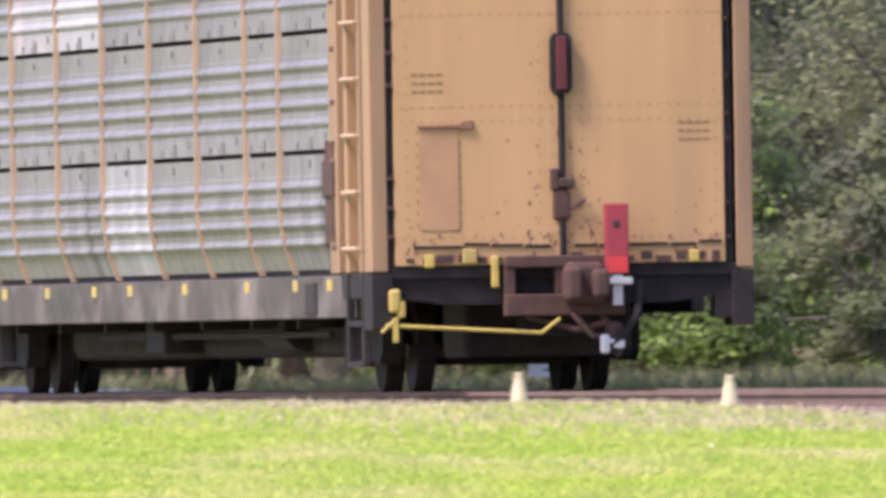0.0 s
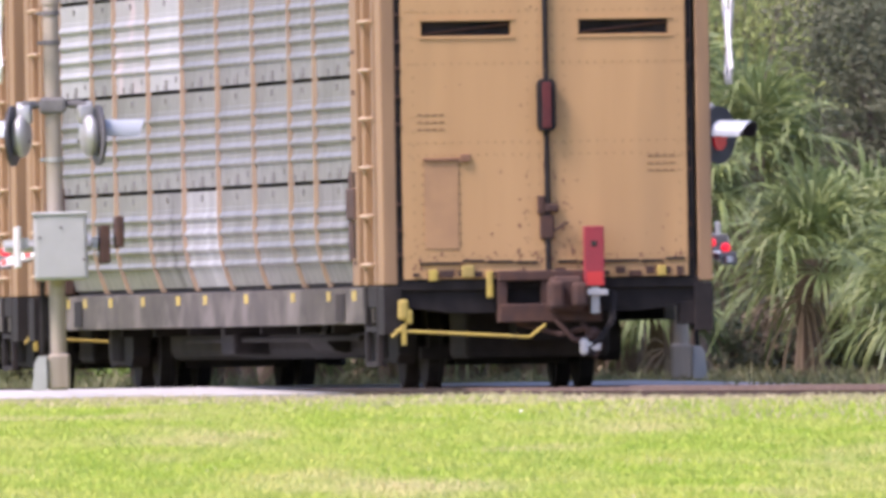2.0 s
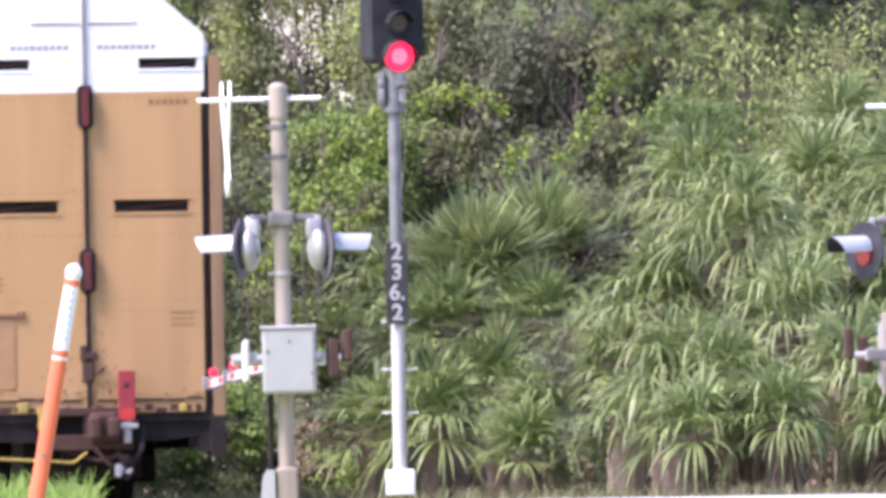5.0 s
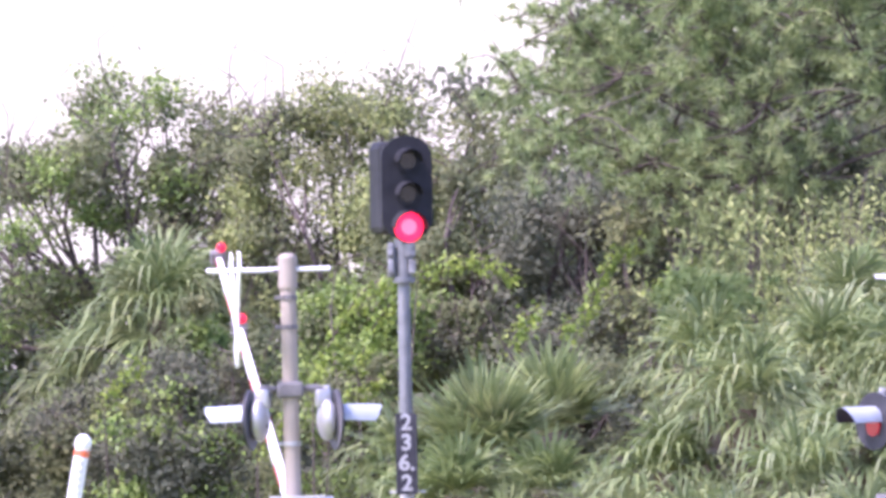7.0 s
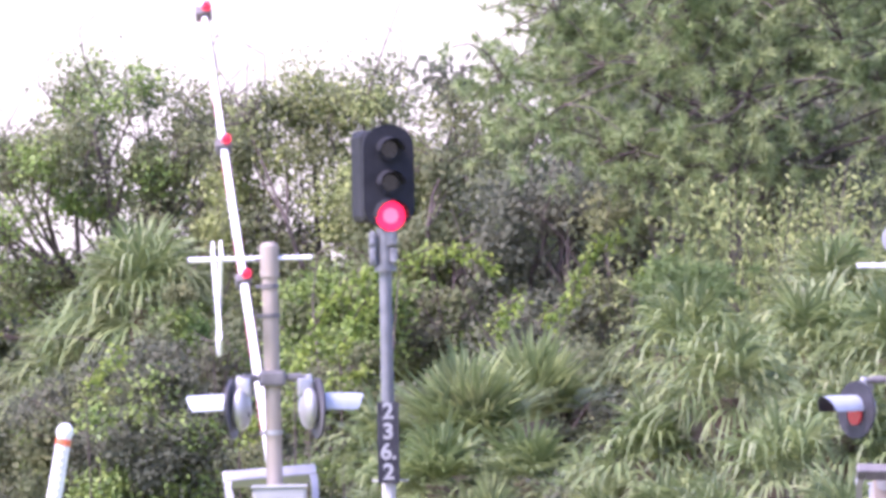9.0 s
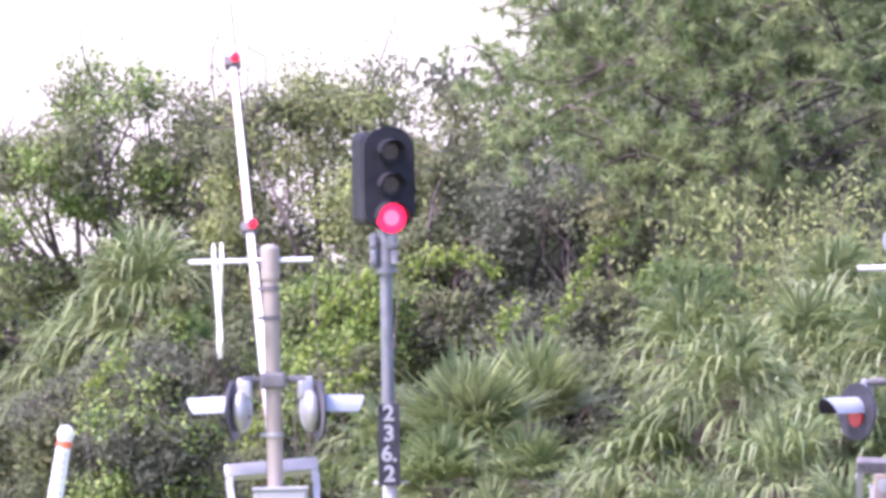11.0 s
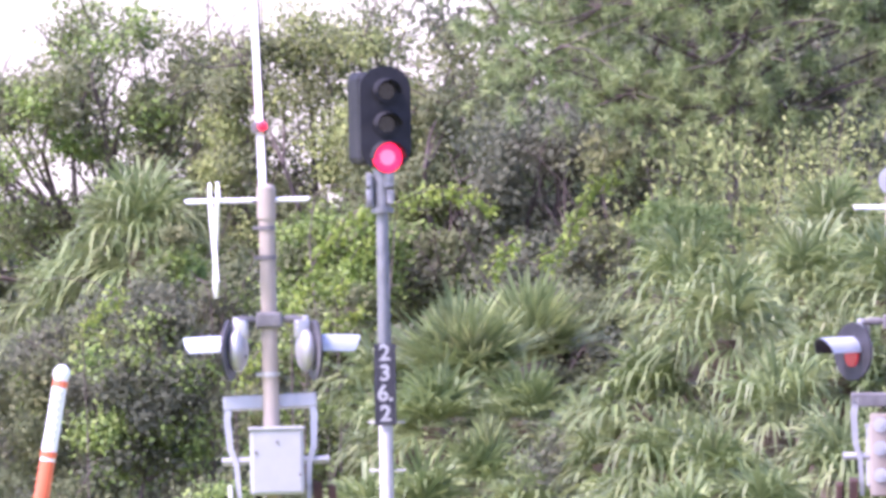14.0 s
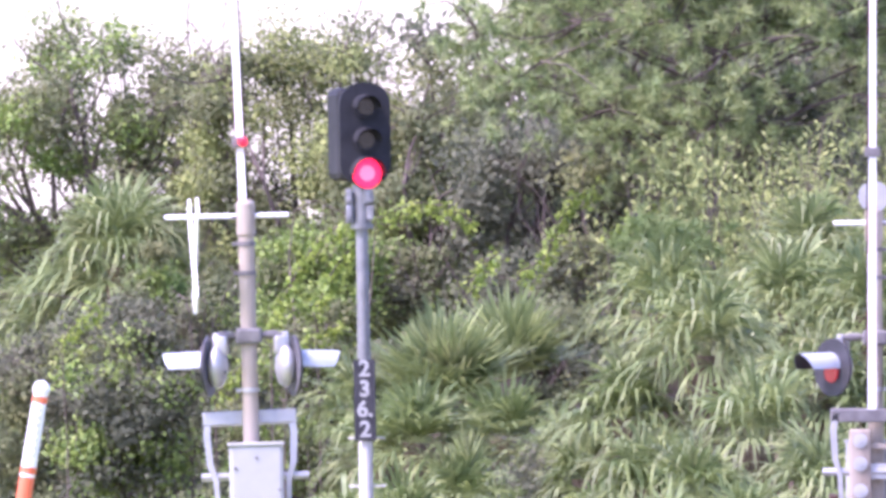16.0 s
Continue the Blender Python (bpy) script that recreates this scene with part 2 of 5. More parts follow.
# ---- ground, track and road ----
RAIL_Z = -0.06
HEAD = 6.29
TRACK = Vector((9.425, 260.0))
WAY = Vector((-math.sin(radians(HEAD)), math.cos(radians(HEAD))))
SIDE = Vector((WAY.y, -WAY.x))
SPEED = 21.33


def off_track(x, y):
    return (Vector((x, y)) - TRACK).dot(SIDE)


def height(x, y):
    """The ground: a lawn that rises from the eye to the track bed, then level."""
    z = -1.3 + 1.15 * min(1, max(0, y) / 235)
    z += 0.035 * noise.noise((x * 0.35, y * 0.07, 0)) * min(1, max(0, (305 - y) / 20))
    d = abs(off_track(x, y))
    if d < 3 and 150 < y < 500:
        z = z + (RAIL_Z - 0.30 - z) * min(1, (3 - d) / 0.8)
    if 310.6 < y < 322.2:
        z = min(z, -0.2)
    return z


def woodland_floor(m):
    """WOODLAND litter in place of lawn beyond the far rail."""
    nt = m.node_tree
    n, l = nt.nodes, nt.links
    p = n["Principled BSDF"]
    lawn_colour = p.inputs["Base Color"].links[0].from_socket
    co = n.new("ShaderNodeTexCoord")
    dot = n.new("ShaderNodeVectorMath")
    dot.operation = "DOT_PRODUCT"
    dot.inputs[1].default_value = (SIDE.x, SIDE.y, 0)
    l.new(co.outputs["Object"], dot.inputs[0])
    edge = n.new("ShaderNodeMapRange")
    base = TRACK.dot(SIDE)
    edge.inputs[1].default_value, edge.inputs[2].default_value = base + 2.0, base + 4.0
    l.new(dot.outputs["Value"], edge.inputs[0])
    tex = n.new("ShaderNodeTexNoise")
    tex.inputs["Scale"].default_value = 2.5
    l.new(co.outputs["Object"], tex.inputs[0])
    litter = n.new("ShaderNodeMix")
    litter.data_type = "RGBA"
    litter.inputs[6].default_value = (0.07, 0.075, 0.03, 1)
    litter.inputs[7].default_value = (0.15, 0.12, 0.07, 1)
    l.new(tex.outputs[0], litter.inputs[0])
    mix = n.new("ShaderNodeMix")
    mix.data_type = "RGBA"
    l.new(edge.outputs[0], mix.inputs[0])
    l.new(lawn_colour, mix.inputs[6])
    l.new(litter.outputs[2], mix.inputs[7])
    l.new(mix.outputs[2], p.inputs["Base Color"])


def ground():
    bm = B()
    xs = [-3000, -800, -200, -60, -25] + [-12 + 0.75 * i for i in range(50)] + [40, 80, 250, 900, 3000]
    ys = [-3000, -500, -60, 0, 60, 120, 160] + [180 + 2 * i for i in range(64)] + [308, 309, 310, 311, 312, 314, 317, 320, 321, 322, 323, 324, 326] + [330 + 6 * i for i in range(28)] + [560, 700, 1200, 3000]
    grid = [[bm.verts.new((x, y, height(x, y))) for x in xs] for y in ys]
    for j in range(len(ys) - 1):
        for i in range(len(xs) - 1):
            bm.faces.new((grid[j][i], grid[j][i + 1], grid[j + 1][i + 1], grid[j + 1][i]))
    woodland_floor(M["grass_soil"])
    g = part("ground", bm, M["grass_soil"], smooth=True)
    tagged(g, "sunlit mown lawn rising to the railway, with dry patches", "ground", kind="structure")


def along(s, d, z):
    """A point s metres along the track, d to its far side."""
    p = TRACK + WAY * s + SIDE * d
    return (p.x, p.y, z)


def track():
    bm = B()
    prism(bm, [(-2.6, RAIL_Z - 0.5), (2.6, RAIL_Z - 0.5), (1.7, RAIL_Z - 0.17), (-1.7, RAIL_Z - 0.17)], -220, 420)
    bed = part("track_bed", bm, M["ballast"])
    tagged(bed, "brown stone ballast bed of the railway line", "track bed", kind="structure")
    bed.matrix_basis = pose(TRACK.x, TRACK.y, 0, 0, 0, HEAD)
    for d in (-0.755, 0.755):
        bm = B()
        prism(bm, [(d - 0.07, RAIL_Z - 0.17), (d + 0.07, RAIL_Z - 0.17), (d + 0.07, RAIL_Z - 0.15), (d + 0.012, RAIL_Z - 0.13), (d + 0.012, RAIL_Z - 0.05),
                   (d + 0.037, RAIL_Z - 0.035), (d + 0.037, RAIL_Z), (d - 0.037, RAIL_Z), (d - 0.037, RAIL_Z - 0.035), (d - 0.012, RAIL_Z - 0.05),
                   (d - 0.012, RAIL_Z - 0.13), (d - 0.07, RAIL_Z - 0.15)], -220, 420)
        part("rail", bm, M["steel"], bed, "worn steel rail")
    bm = B()
    box(bm, -1.3, 1.3, -0.115, 0.115, -0.18, -0.004, 0.01)
    first = None
    for i in range(170):
        if first is None:
            first = part("sleeper", bm, M["tie"], bed)
            first.location = (0, -20, RAIL_Z - 0.166)
        else:
            again(first, bed, random.uniform(-0.04, 0.04), -20 + i * 0.56, RAIL_Z - 0.166)
    # loose stones of the bed
    n = 9000
    rng = np.random.default_rng(4)
    s = rng.uniform(-25, 110, n)
    d = rng.choice([-1, 1], n) * rng.uniform(0.95, 2.6, n)
    v, f = [], []
    for i in range(n):
        z = RAIL_Z - 0.17 - max(0, abs(d[i]) - 1.7) * 0.36
        r = 0.03 + 0.03 * rng.random()
        c = np.array([d[i], s[i], z + r * 0.3])
        k = len(v)
        for q in ((1, 0, 0), (0, 1, 0), (-1, 0, 0), (0, -1, 0), (0.1, 0.1, 0.8)):
            v.append(c + r * np.array(q) * rng.uniform(0.7, 1.2))
        f += [(k, k + 1, k + 4), (k + 1, k + 2, k + 4), (k + 2, k + 3, k + 4), (k + 3, k, k + 4)]
    st = raw("ballast_stones", [tuple(p) for p in v], f, M["stone"], bed)
    tagged(st, "loose brown ballast stones", kind="stuff")


def road():
    """The crossing road: slightly canted pale concrete, cut by the rails."""
    bm = B()
    y0, y1 = 311.6, 321.2
    xs = [-45 + 1.5 * i for i in range(78)]
    for x0, x1 in zip(xs, xs[1:]):
        # beyond the track the road falls away
        fa, fb = (0.22 * min(1, max(0, (x - 6.9) / 2.5)) for x in (x0, x1))
        za, zb = -0.105, -0.035
        vs = [bm.verts.new(p) for p in ((x0, y0, za - fa), (x1, y0, za - fb), (x1, y1, zb - fb), (x0, y1, zb - fa), (x0, y0, -0.6), (x1, y0, -0.6))]
        bm.faces.new(vs[:4])
        bm.faces.new((vs[4], vs[5], vs[1], vs[0]))
    bmesh.ops.remove_doubles(bm, verts=bm.verts, dist=0.001)
    r = part("road", bm, M["concrete"])
    tagged(r, "pale sun-bleached concrete crossing road", "road", kind="structure")


ground()
track()
road()

# ---- the train: covered automobile-carrier cars ----
CAR_L = 31.45
POSTS = (2.5, 6.1, 8.2, 11.3, 14.4, 17.5, 20.6, 23.7, 25.8, 28.9)
TIERS = (1.02, 2.03, 3.04, 4.05, 5.06)


def side_x(z):
    """Half width of the rack wall at height z: drawn in towards the sill."""
    t = max(0.0, min(1.0, (1.62 - z) / 0.62))
    return 1.50 - 0.13 * t * t


def panel_mesh(width, z0, z1):
    """One corrugated wall sheet: broad flutes running lengthwise; y from 0 to width."""
    bm = B()
    rows = []
    rows.append((side_x(z0 + 0.02), z0 + 0.02))
    h = z1 - z0
    for c in (0.24, 0.40, 0.56, 0.72):
        for f, d in ((-0.03, 0.0), (-0.02, 0.024), (0.0, 0.028), (0.045, 0.0), (0.085, 0.0), (0.09, -0.006)):
            z = z0 + (c + f) * h
            rows.append((side_x(z) + d, z))
    rows.append((side_x(z1 - 0.02), z1 - 0.02))
    a = [bm.verts.new((-x, 0, z)) for x, z in rows]
    b = [bm.verts.new((-x, width, z)) for x, z in rows]
    for i in range(len(rows) - 1):
        bm.faces.new((a[i], b[i], b[i + 1], a[i + 1]))
    return bm


# sheets with remains of spray paint: bay and tier
PAINTED = {(0, 0): "dirty", (5, 0): "dirty", (4, 0): "painted", (6, 2): "pinkish", (6, 3): "pinkish", (5, 2): "pale", (7, 3): "pale", (8, 2): "pale"}


def rack_car():
    car = thing("autorack_car", "tan and galvanised autorack freight car with a white roof", "freight car", group="train cars")
    # floor and underframe
    bm = B()
    box(bm, -1.36, 1.36, 0.25, CAR_L - 0.25, 0.86, 1.06)
    box(bm, -0.28, 0.28, 0.3, CAR_L - 0.3, 0.45, 0.86)
    box(bm, -0.85, 0.85, 6.6, CAR_L - 6.6, 0.30, 0.86, 0.1)
    for y in (0.9, CAR_L - 2.2):
        box(bm, -0.7, 0.7, y, y + 1.3, 0.28, 0.86, 0.05)
    for y in (6.6, 9.5, 12.7, 15.9, 19.1, 22.2, 25.2):
        box(bm, -1.3, 1.3, y, y + 0.15, 0.55, 0.9)
    part("underframe", bm, M["black"], car, "grimy black steel underframe")
    for sgn in (-1, 1):
        bm = B()
        x0, x1 = sorted((sgn * 1.36, sgn * 1.47))
        box(bm, x0, x1, 1.9, CAR_L - 1.9, 0.63, 0.985, 0.012)
        sill = part("side_sill", bm, M["sill"], car, "weathered dark grey side sill")
        for i, y in enumerate((3.3, 5.4, 8.4, 12.4, 16.0, 18.4, 21.6, 24.6, 27.0, 28.6)):
            bm = B()
            box(bm, sgn * 1.472 - 0.004, sgn * 1.472 + 0.004, y, y + 0.30, 0.86, 0.955)
            part("marking", bm, M["safety"], sill, "faded yellow tie-down mark")
        for y in (4.2, 27.4):
            bm = B()
            box(bm, sgn * 1.478 - 0.006, sgn * 1.478 + 0.006, y, y + 0.7, 0.66, 0.93, 0.004)
            part("jack_pad", bm, M["black"], sill, "black jacking pad")
    # rack walls
    edges = (2.42,) + POSTS[1:-1] + (CAR_L - 2.42,)
    made = {}
    for sgn in (-1, 1):
        for i in range(len(edges) - 1):
            y0, y1 = edges[i] + 0.02, edges[i + 1] - 0.02
            for k in range(4):
                key = (round(y1 - y0, 2), k)
                coat = PAINTED.get((i, k)) if sgn < 0 else None
                if coat:
                    key = (i, k, coat)
                if key not in made:
                    p = part("wall_panel", panel_mesh(y1 - y0, TIERS[k], TIERS[k + 1]), M[coat or "galv"], car, "galvanised fluted side sheet")
                    made[key] = p.data
                else:
                    p = new("wall_panel", made[key])
                    p.parent = car
                    p["label"] = "galvanised fluted side sheet"
                if sgn < 0:
                    p.location = (0, y0, 0)
                else:
                    p.matrix_basis = Matrix.Translation((0, y1, 0)) @ Matrix.Rotation(math.pi, 4, "Z")
    # added black sheet behind the wall sheets makes their gaps dark seams
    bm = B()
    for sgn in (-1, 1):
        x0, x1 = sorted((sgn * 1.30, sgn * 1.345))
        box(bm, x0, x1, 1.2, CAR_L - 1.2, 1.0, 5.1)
    part("seam_backing", bm, M["black"], car)
    # posts that follow the wall's curve
    bm = B()
    prof = [1.0, 1.12, 1.25, 1.4, 1.6, 2.4, 3.6, 5.12]
    for a, b in zip(prof, prof[1:]):
        vs = []
        for z in (a, b):
            x = -side_x(z)
            vs.append([bm.verts.new(p) for p in ((x + 0.02, -0.05, z), (x - 0.036, -0.035, z), (x - 0.036, 0.035, z), (x + 0.02, 0.05, z))])
        for i in range(3):
            bm.faces.new((vs[0][i], vs[0][i + 1], vs[1][i + 1], vs[1][i]))
    bmesh.ops.remove_doubles(bm, verts=bm.verts, dist=0.0005)
    bmesh.ops.recalc_face_normals(bm, faces=bm.faces)
    p0 = part("wall_post", bm, M["post"], car, "rust-stained tan wall post")
    p0.location = (0, POSTS[0], 0)
    for y in POSTS[1:]:
        again(p0, car, 0, y, 0)
    for y in POSTS:
        q = again(p0, car)
        q.matrix_basis = Matrix.Translation((0, y, 0)) @ Matrix.Rotation(math.pi, 4, "Z")
    # dark latch marks above and below each seam
    bm = B()
    for sgn in (-1, 1):
        for k in range(1, 4):
            for i in range(len(edges) - 1):
                y = (edges[i] + edges[i + 1]) / 2
                for dy, dz, w in ((0, 0.10, 0.10), (0.06, 0.05, 0.16), (-0.9, 0.13, 0.05), (0.8, 0.06, 0.05), (0.1, -0.09, 0.06)):
                    z = TIERS[k] + dz
                    x = sgn * (side_x(z) + 0.004)
                    box(bm, x - 0.006, x + 0.006, y + dy - w, y + dy + w, z - 0.03, z + 0.03)
    tagged(part("seam_latch", bm, M["clamp"], car), kind="stuff")
    # corner columns with ladders
    for y_end, s in ((0.0, 1), (CAR_L, -1)):
        for sgn in (-1, 1):
            bm = B()
            y0, y1 = sorted((y_end + s * 0.1, y_end + s * 2.45))
            x0, x1 = sorted((sgn * 1.46, sgn * 1.51))
            box(bm, x0, x1, y0, y1, 1.0, 5.15)
            col = part("corner_column", bm, M["column"], car, "tan painted corner column")
            for (ya, yb) in ((0.0, 0.42), (0.58, 0.76), (1.37, 1.55), (1.95, 2.45)):
                bm = B()
                y0, y1 = sorted((y_end + s * ya, y_end + s * yb))
                x0, x1 = sorted((sgn * (1.50 if ya else 1.46), sgn * 1.60))
                box(bm, x0, x1, y0, y1, 1.0, 5.2, 0.012)
                part("stile", bm, M["column"], col)
            if sgn < 0:
                for k in range(9):
                    z = 1.2 + 0.47 * k
                    bm = B()
                    cyl(bm, (sgn * 1.625, y_end + s * 0.66, z), (sgn * 1.625, y_end + s * 1.50, z), 0.018, seg=8)
                    for ye in (0.67, 1.49):
                        cyl(bm, (sgn * 1.58, y_end + s * ye, z), (sgn * 1.63, y_end + s * ye, z), 0.018, seg=6)
                    part("ladder_rung", bm, M["rung"], col, "worn pale ladder rung")
                for k in range(10):
                    # dark bolts and dents down the outer post
                    z = 1.3 + 0.4 * k + random.uniform(-0.1, 0.1)
                    bm = B()
                    box(bm, sgn * 1.602 - 0.006, sgn * 1.602 + 0.006, y_end + s * 2.2 - 0.1, y_end + s * 2.2 + 0.1, z, z + 0.04)
                    part("bolt", bm, M["rust"], col)
            bm = B()
            y0, y1 = sorted((y_end + s * 0.03, y_end + s * 0.14))
            x0, x1 = sorted((sgn * (1.385 if sgn < 0 else 1.35), sgn * (1.49 if sgn < 0 else 1.43)))
            box(bm, x0, x1, y0, y1, 1.02, 5.2)
            # black strip stands in for the dark gap between door and column
            gap = part("gap_strip", bm, M["black"], car, "black strip in the dark gap beside the door")
            for k in range(15):
                z = 1.25 + k * 0.26 + random.uniform(-0.03, 0.03)
                if random.random() < 0.35:
                    continue
                bm = B()
                box(bm, min(x0, x1) + 0.03, max(x0, x1) - 0.03, y_end - s * 0.015 if s > 0 else y_end - 0.02, y_end + 0.05 if s > 0 else y_end + 0.015, z, z + 0.03)
                part("hinge", bm, M["rust"], gap)
            # dark bowed gusset beside the column's foot
            bm = B()
            y0, y1 = sorted((y_end + s * 2.1, y_end + s * 2.75))
            for z0, z1, d in ((1.0, 1.25, 0.07), (1.24, 1.65, 0.10), (1.64, 1.95, 0.125), (1.94, 2.12, 0.10)):
                x0, x1 = sorted((sgn * 1.40, sgn * (1.50 + d)))
                box(bm, x0, x1, y0, y1, z0, z1, 0.02)
            part("gusset", bm, M["rust"], col, "dark rusty corner gusset")
            # stirrup and bracket below the corner
            bm = B()
            box(bm, min(sgn * 1.42, sgn * 1.6), max(sgn * 1.42, sgn * 1.6), min(y_end, y_end + s * 0.5), max(y_end, y_end + s * 0.5), 0.52, 0.98, 0.01)
            part("corner_bracket", bm, M["black"], car)
    # roof: white, flat on top with sloped shoulders
    prof = [(-1.46, 5.1), (-1.46, 5.34), (-1.36, 5.5), (-0.86, 5.94), (-0.7, 6.0), (0.7, 6.0), (0.86, 5.94), (1.36, 5.5), (1.46, 5.34), (1.46, 5.1)]
    bm = B()
    prism(bm, prof, 0.16, CAR_L - 0.16)
    roof = part("roof", bm, M["white"], car, "white painted steel roof with sloped shoulders")
    for i in range(18):
        y = 0.5 + i * (CAR_L - 1) / 17
        bm = B()
        prism(bm, [(x * 1.012, z + 0.03) for x, z in prof[2:-2]] + [(1.2, 5.4), (-1.2, 5.4)], y - 0.04, y + 0.04)
        part("roof_rib", bm, M["white"], roof)
    # end doors, both ends
    for end in (0, 1):
        flip = Matrix.Identity(4) if end == 0 else Matrix.Translation((0, CAR_L, 0)) @ Matrix.Rotation(math.pi, 4, "Z")
        for sgn in (-1, 1):
            door = B()
            xa, xb = sorted((sgn * 0.02, 1.36 if sgn > 0 else -1.40))
            x_slot = (0.33, 1.20)
            bands = [(1.05, 3.39), (3.53, 4.79)]
            for z0, z1 in bands:
                box(door, xa, xb, 0.0, 0.1, z0, z1)
            s0, s1 = sorted((sgn * 0.02, sgn * x_slot[0]))
            box(door, s0, s1, 0.0, 0.1, 3.39, 3.53)
            s0, s1 = sorted((sgn * x_slot[1], 1.36 if sgn > 0 else -1.40))
            box(door, s0, s1, 0.0, 0.1, 3.39, 3.53)
            d = part("end_door", door, M["yellow"], car, "tan riveted steel end door")
            d.matrix_basis = flip
            # upper white half with its own slot
            top = B()
            prism(top, [(sgn * 0.02, 4.79), (sgn * 1.40, 4.79), (sgn * 1.40, 5.06), (sgn * 0.02, 5.06)], 0.0, 0.1)
            prism(top, [(sgn * 0.02, 5.06), (sgn * 0.64, 5.06), (sgn * 0.64, 5.18), (sgn * 0.02, 5.18)], 0.0, 0.1)
            prism(top, [(sgn * 1.32, 5.06), (sgn * 1.40, 5.06), (sgn * 1.40, 5.18), (sgn * 1.32, 5.18)], 0.0, 0.1)
            prism(top, [(sgn * 0.02, 5.18), (sgn * 1.40, 5.18), (sgn * 1.40, 5.46), (sgn * 0.82, 5.97), (sgn * 0.02, 5.97)], 0.0, 0.1)
            part("upper_panel", top, M["white"], d, "white painted upper door panel")
            # black plate stands in for each slot's dark hollow, with a slack bar
            for (z0, z1, x0, x1) in ((3.39, 3.53, 0.33, 1.20), (5.06, 5.18, 0.64, 1.32)):
                a, b2 = sorted((sgn * x0, sgn * x1))
                bm = B()
                box(bm, a - 0.02, b2 + 0.02, 0.085, 0.11, z0 - 0.02, z1 + 0.02)
                part("slot", bm, M["black"], d, "black plate in place of the vent slot's dark hollow")
                bm = B()
                cyl(bm, (a, 0.06, z0 + 0.02), (b2, 0.06, z1 - 0.03), 0.012, seg=6)
                part("slot_bar", bm, M["rust"], d)
                bm = B()
                box(bm, a - 0.03, b2 + 0.03, -0.012, 0.02, z0 - 0.03, z0 - 0.005)
                box(bm, a - 0.03, b2 + 0.03, -0.012, 0.02, z1 + 0.005, z1 + 0.03)
                part("slot_rim", bm, M["yellow"] if z0 < 4 else M["white"], d)
            # rivet lines and seams
            bm = B()
            for z in (1.27, 2.24, 2.36, 3.12, 3.62, 4.72):
                for k in range(16):
                    x = sgn * (0.08 + k * 0.083)
                    box(bm, x - 0.007, x + 0.007, -0.004, 0.004, z - 0.007, z + 0.007)
            for x in (0.07, 0.18, 1.29):
                for k in range(26):
                    z = 1.3 + k * 0.13
                    box(bm, sgn * x - 0.007, sgn * x + 0.007, -0.004, 0.004, z - 0.007, z + 0.007)
            tagged(part("rivets", bm, M["tan_text"], d), kind="stuff")
            # stencilled lettering, too small to read
            x0, z0 = (-1.25, 2.62) if sgn < 0 else (0.98, 2.2)
            for k in range(3):
                bm = B()
                for w in range(4):
                    box(bm, x0 + w * 0.07, x0 + w * 0.07 + 0.055, -0.004, 0.002, z0 - k * 0.07, z0 - k * 0.07 + 0.02)
                part("stencil_line", bm, M["tan_text"], d)
            x0 = -0.86 if sgn < 0 else 0.16
            bm = B()
            for w in range(9):
                box(bm, x0 + w * 0.078, x0 + w * 0.078 + 0.055, -0.004, 0.002, 5.29, 5.34)
            part("stencil_line", bm, M["grey_text"], d)
            if sgn > 0:
                bm = B()
                for w in range(6):
                    box(bm, 0.75 + w * 0.08, 0.75 + w * 0.08 + 0.055, -0.004, 0.002, 4.64, 4.70)
                part("stencil_line", bm, M["tan_text"], d)
            bm = B()
            box(bm, min(sgn * 0.05, sgn * 0.62), max(sgn * 0.05, sgn * 0.62), -0.012, 0.002, 5.585, 5.6)
            part("grab_rail", bm, M["tan_text"], d)
            # ragged lower edge of the door
            bm = B()
            for k in range(9):
                x = sgn * (0.12 + 0.145 * k)
                w = random.uniform(0.03, 0.07)
                box(bm, x - w, x + w, -0.02, 0.05, 1.05 + random.uniform(0, 0.03), 1.10 + random.uniform(0, 0.05))
            part("door_shoe", bm, M["rust"], d, "rust-eaten lower door edge")
            bm = B()
            x = 0.1
            while x < 1.25:
                w = random.uniform(0.18, 0.4)
                zz = 1.195 + random.uniform(-0.012, 0.012)
                box(bm, min(sgn * x, sgn * min(1.33, x + w)), max(sgn * x, sgn * min(1.33, x + w)), -0.02, 0.03, zz, zz + 0.025)
                x += w + 0.02
            part("door_rail", bm, M["black"], d, "grimy dark rail across the door foot")
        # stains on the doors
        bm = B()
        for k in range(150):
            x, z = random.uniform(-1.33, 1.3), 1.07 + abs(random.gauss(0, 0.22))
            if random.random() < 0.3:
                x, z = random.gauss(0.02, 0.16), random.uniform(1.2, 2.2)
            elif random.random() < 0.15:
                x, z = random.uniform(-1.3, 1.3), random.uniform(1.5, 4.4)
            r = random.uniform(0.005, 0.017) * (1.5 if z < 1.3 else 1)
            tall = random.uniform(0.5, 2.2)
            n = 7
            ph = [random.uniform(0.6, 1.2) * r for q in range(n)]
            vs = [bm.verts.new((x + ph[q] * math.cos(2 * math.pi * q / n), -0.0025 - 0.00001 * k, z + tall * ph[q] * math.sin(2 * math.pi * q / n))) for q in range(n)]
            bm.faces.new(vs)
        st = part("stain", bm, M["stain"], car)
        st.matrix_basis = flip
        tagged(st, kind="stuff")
        # small hatch in the door
        bm = B()
        box(bm, -1.19, -0.86, -0.010, 0.004, 1.34, 2.18, 0.004)
        h = part("hatch", bm, M["hatch"], car, "small dull tan inspection hatch")
        h.matrix_basis = flip
        bm = B()
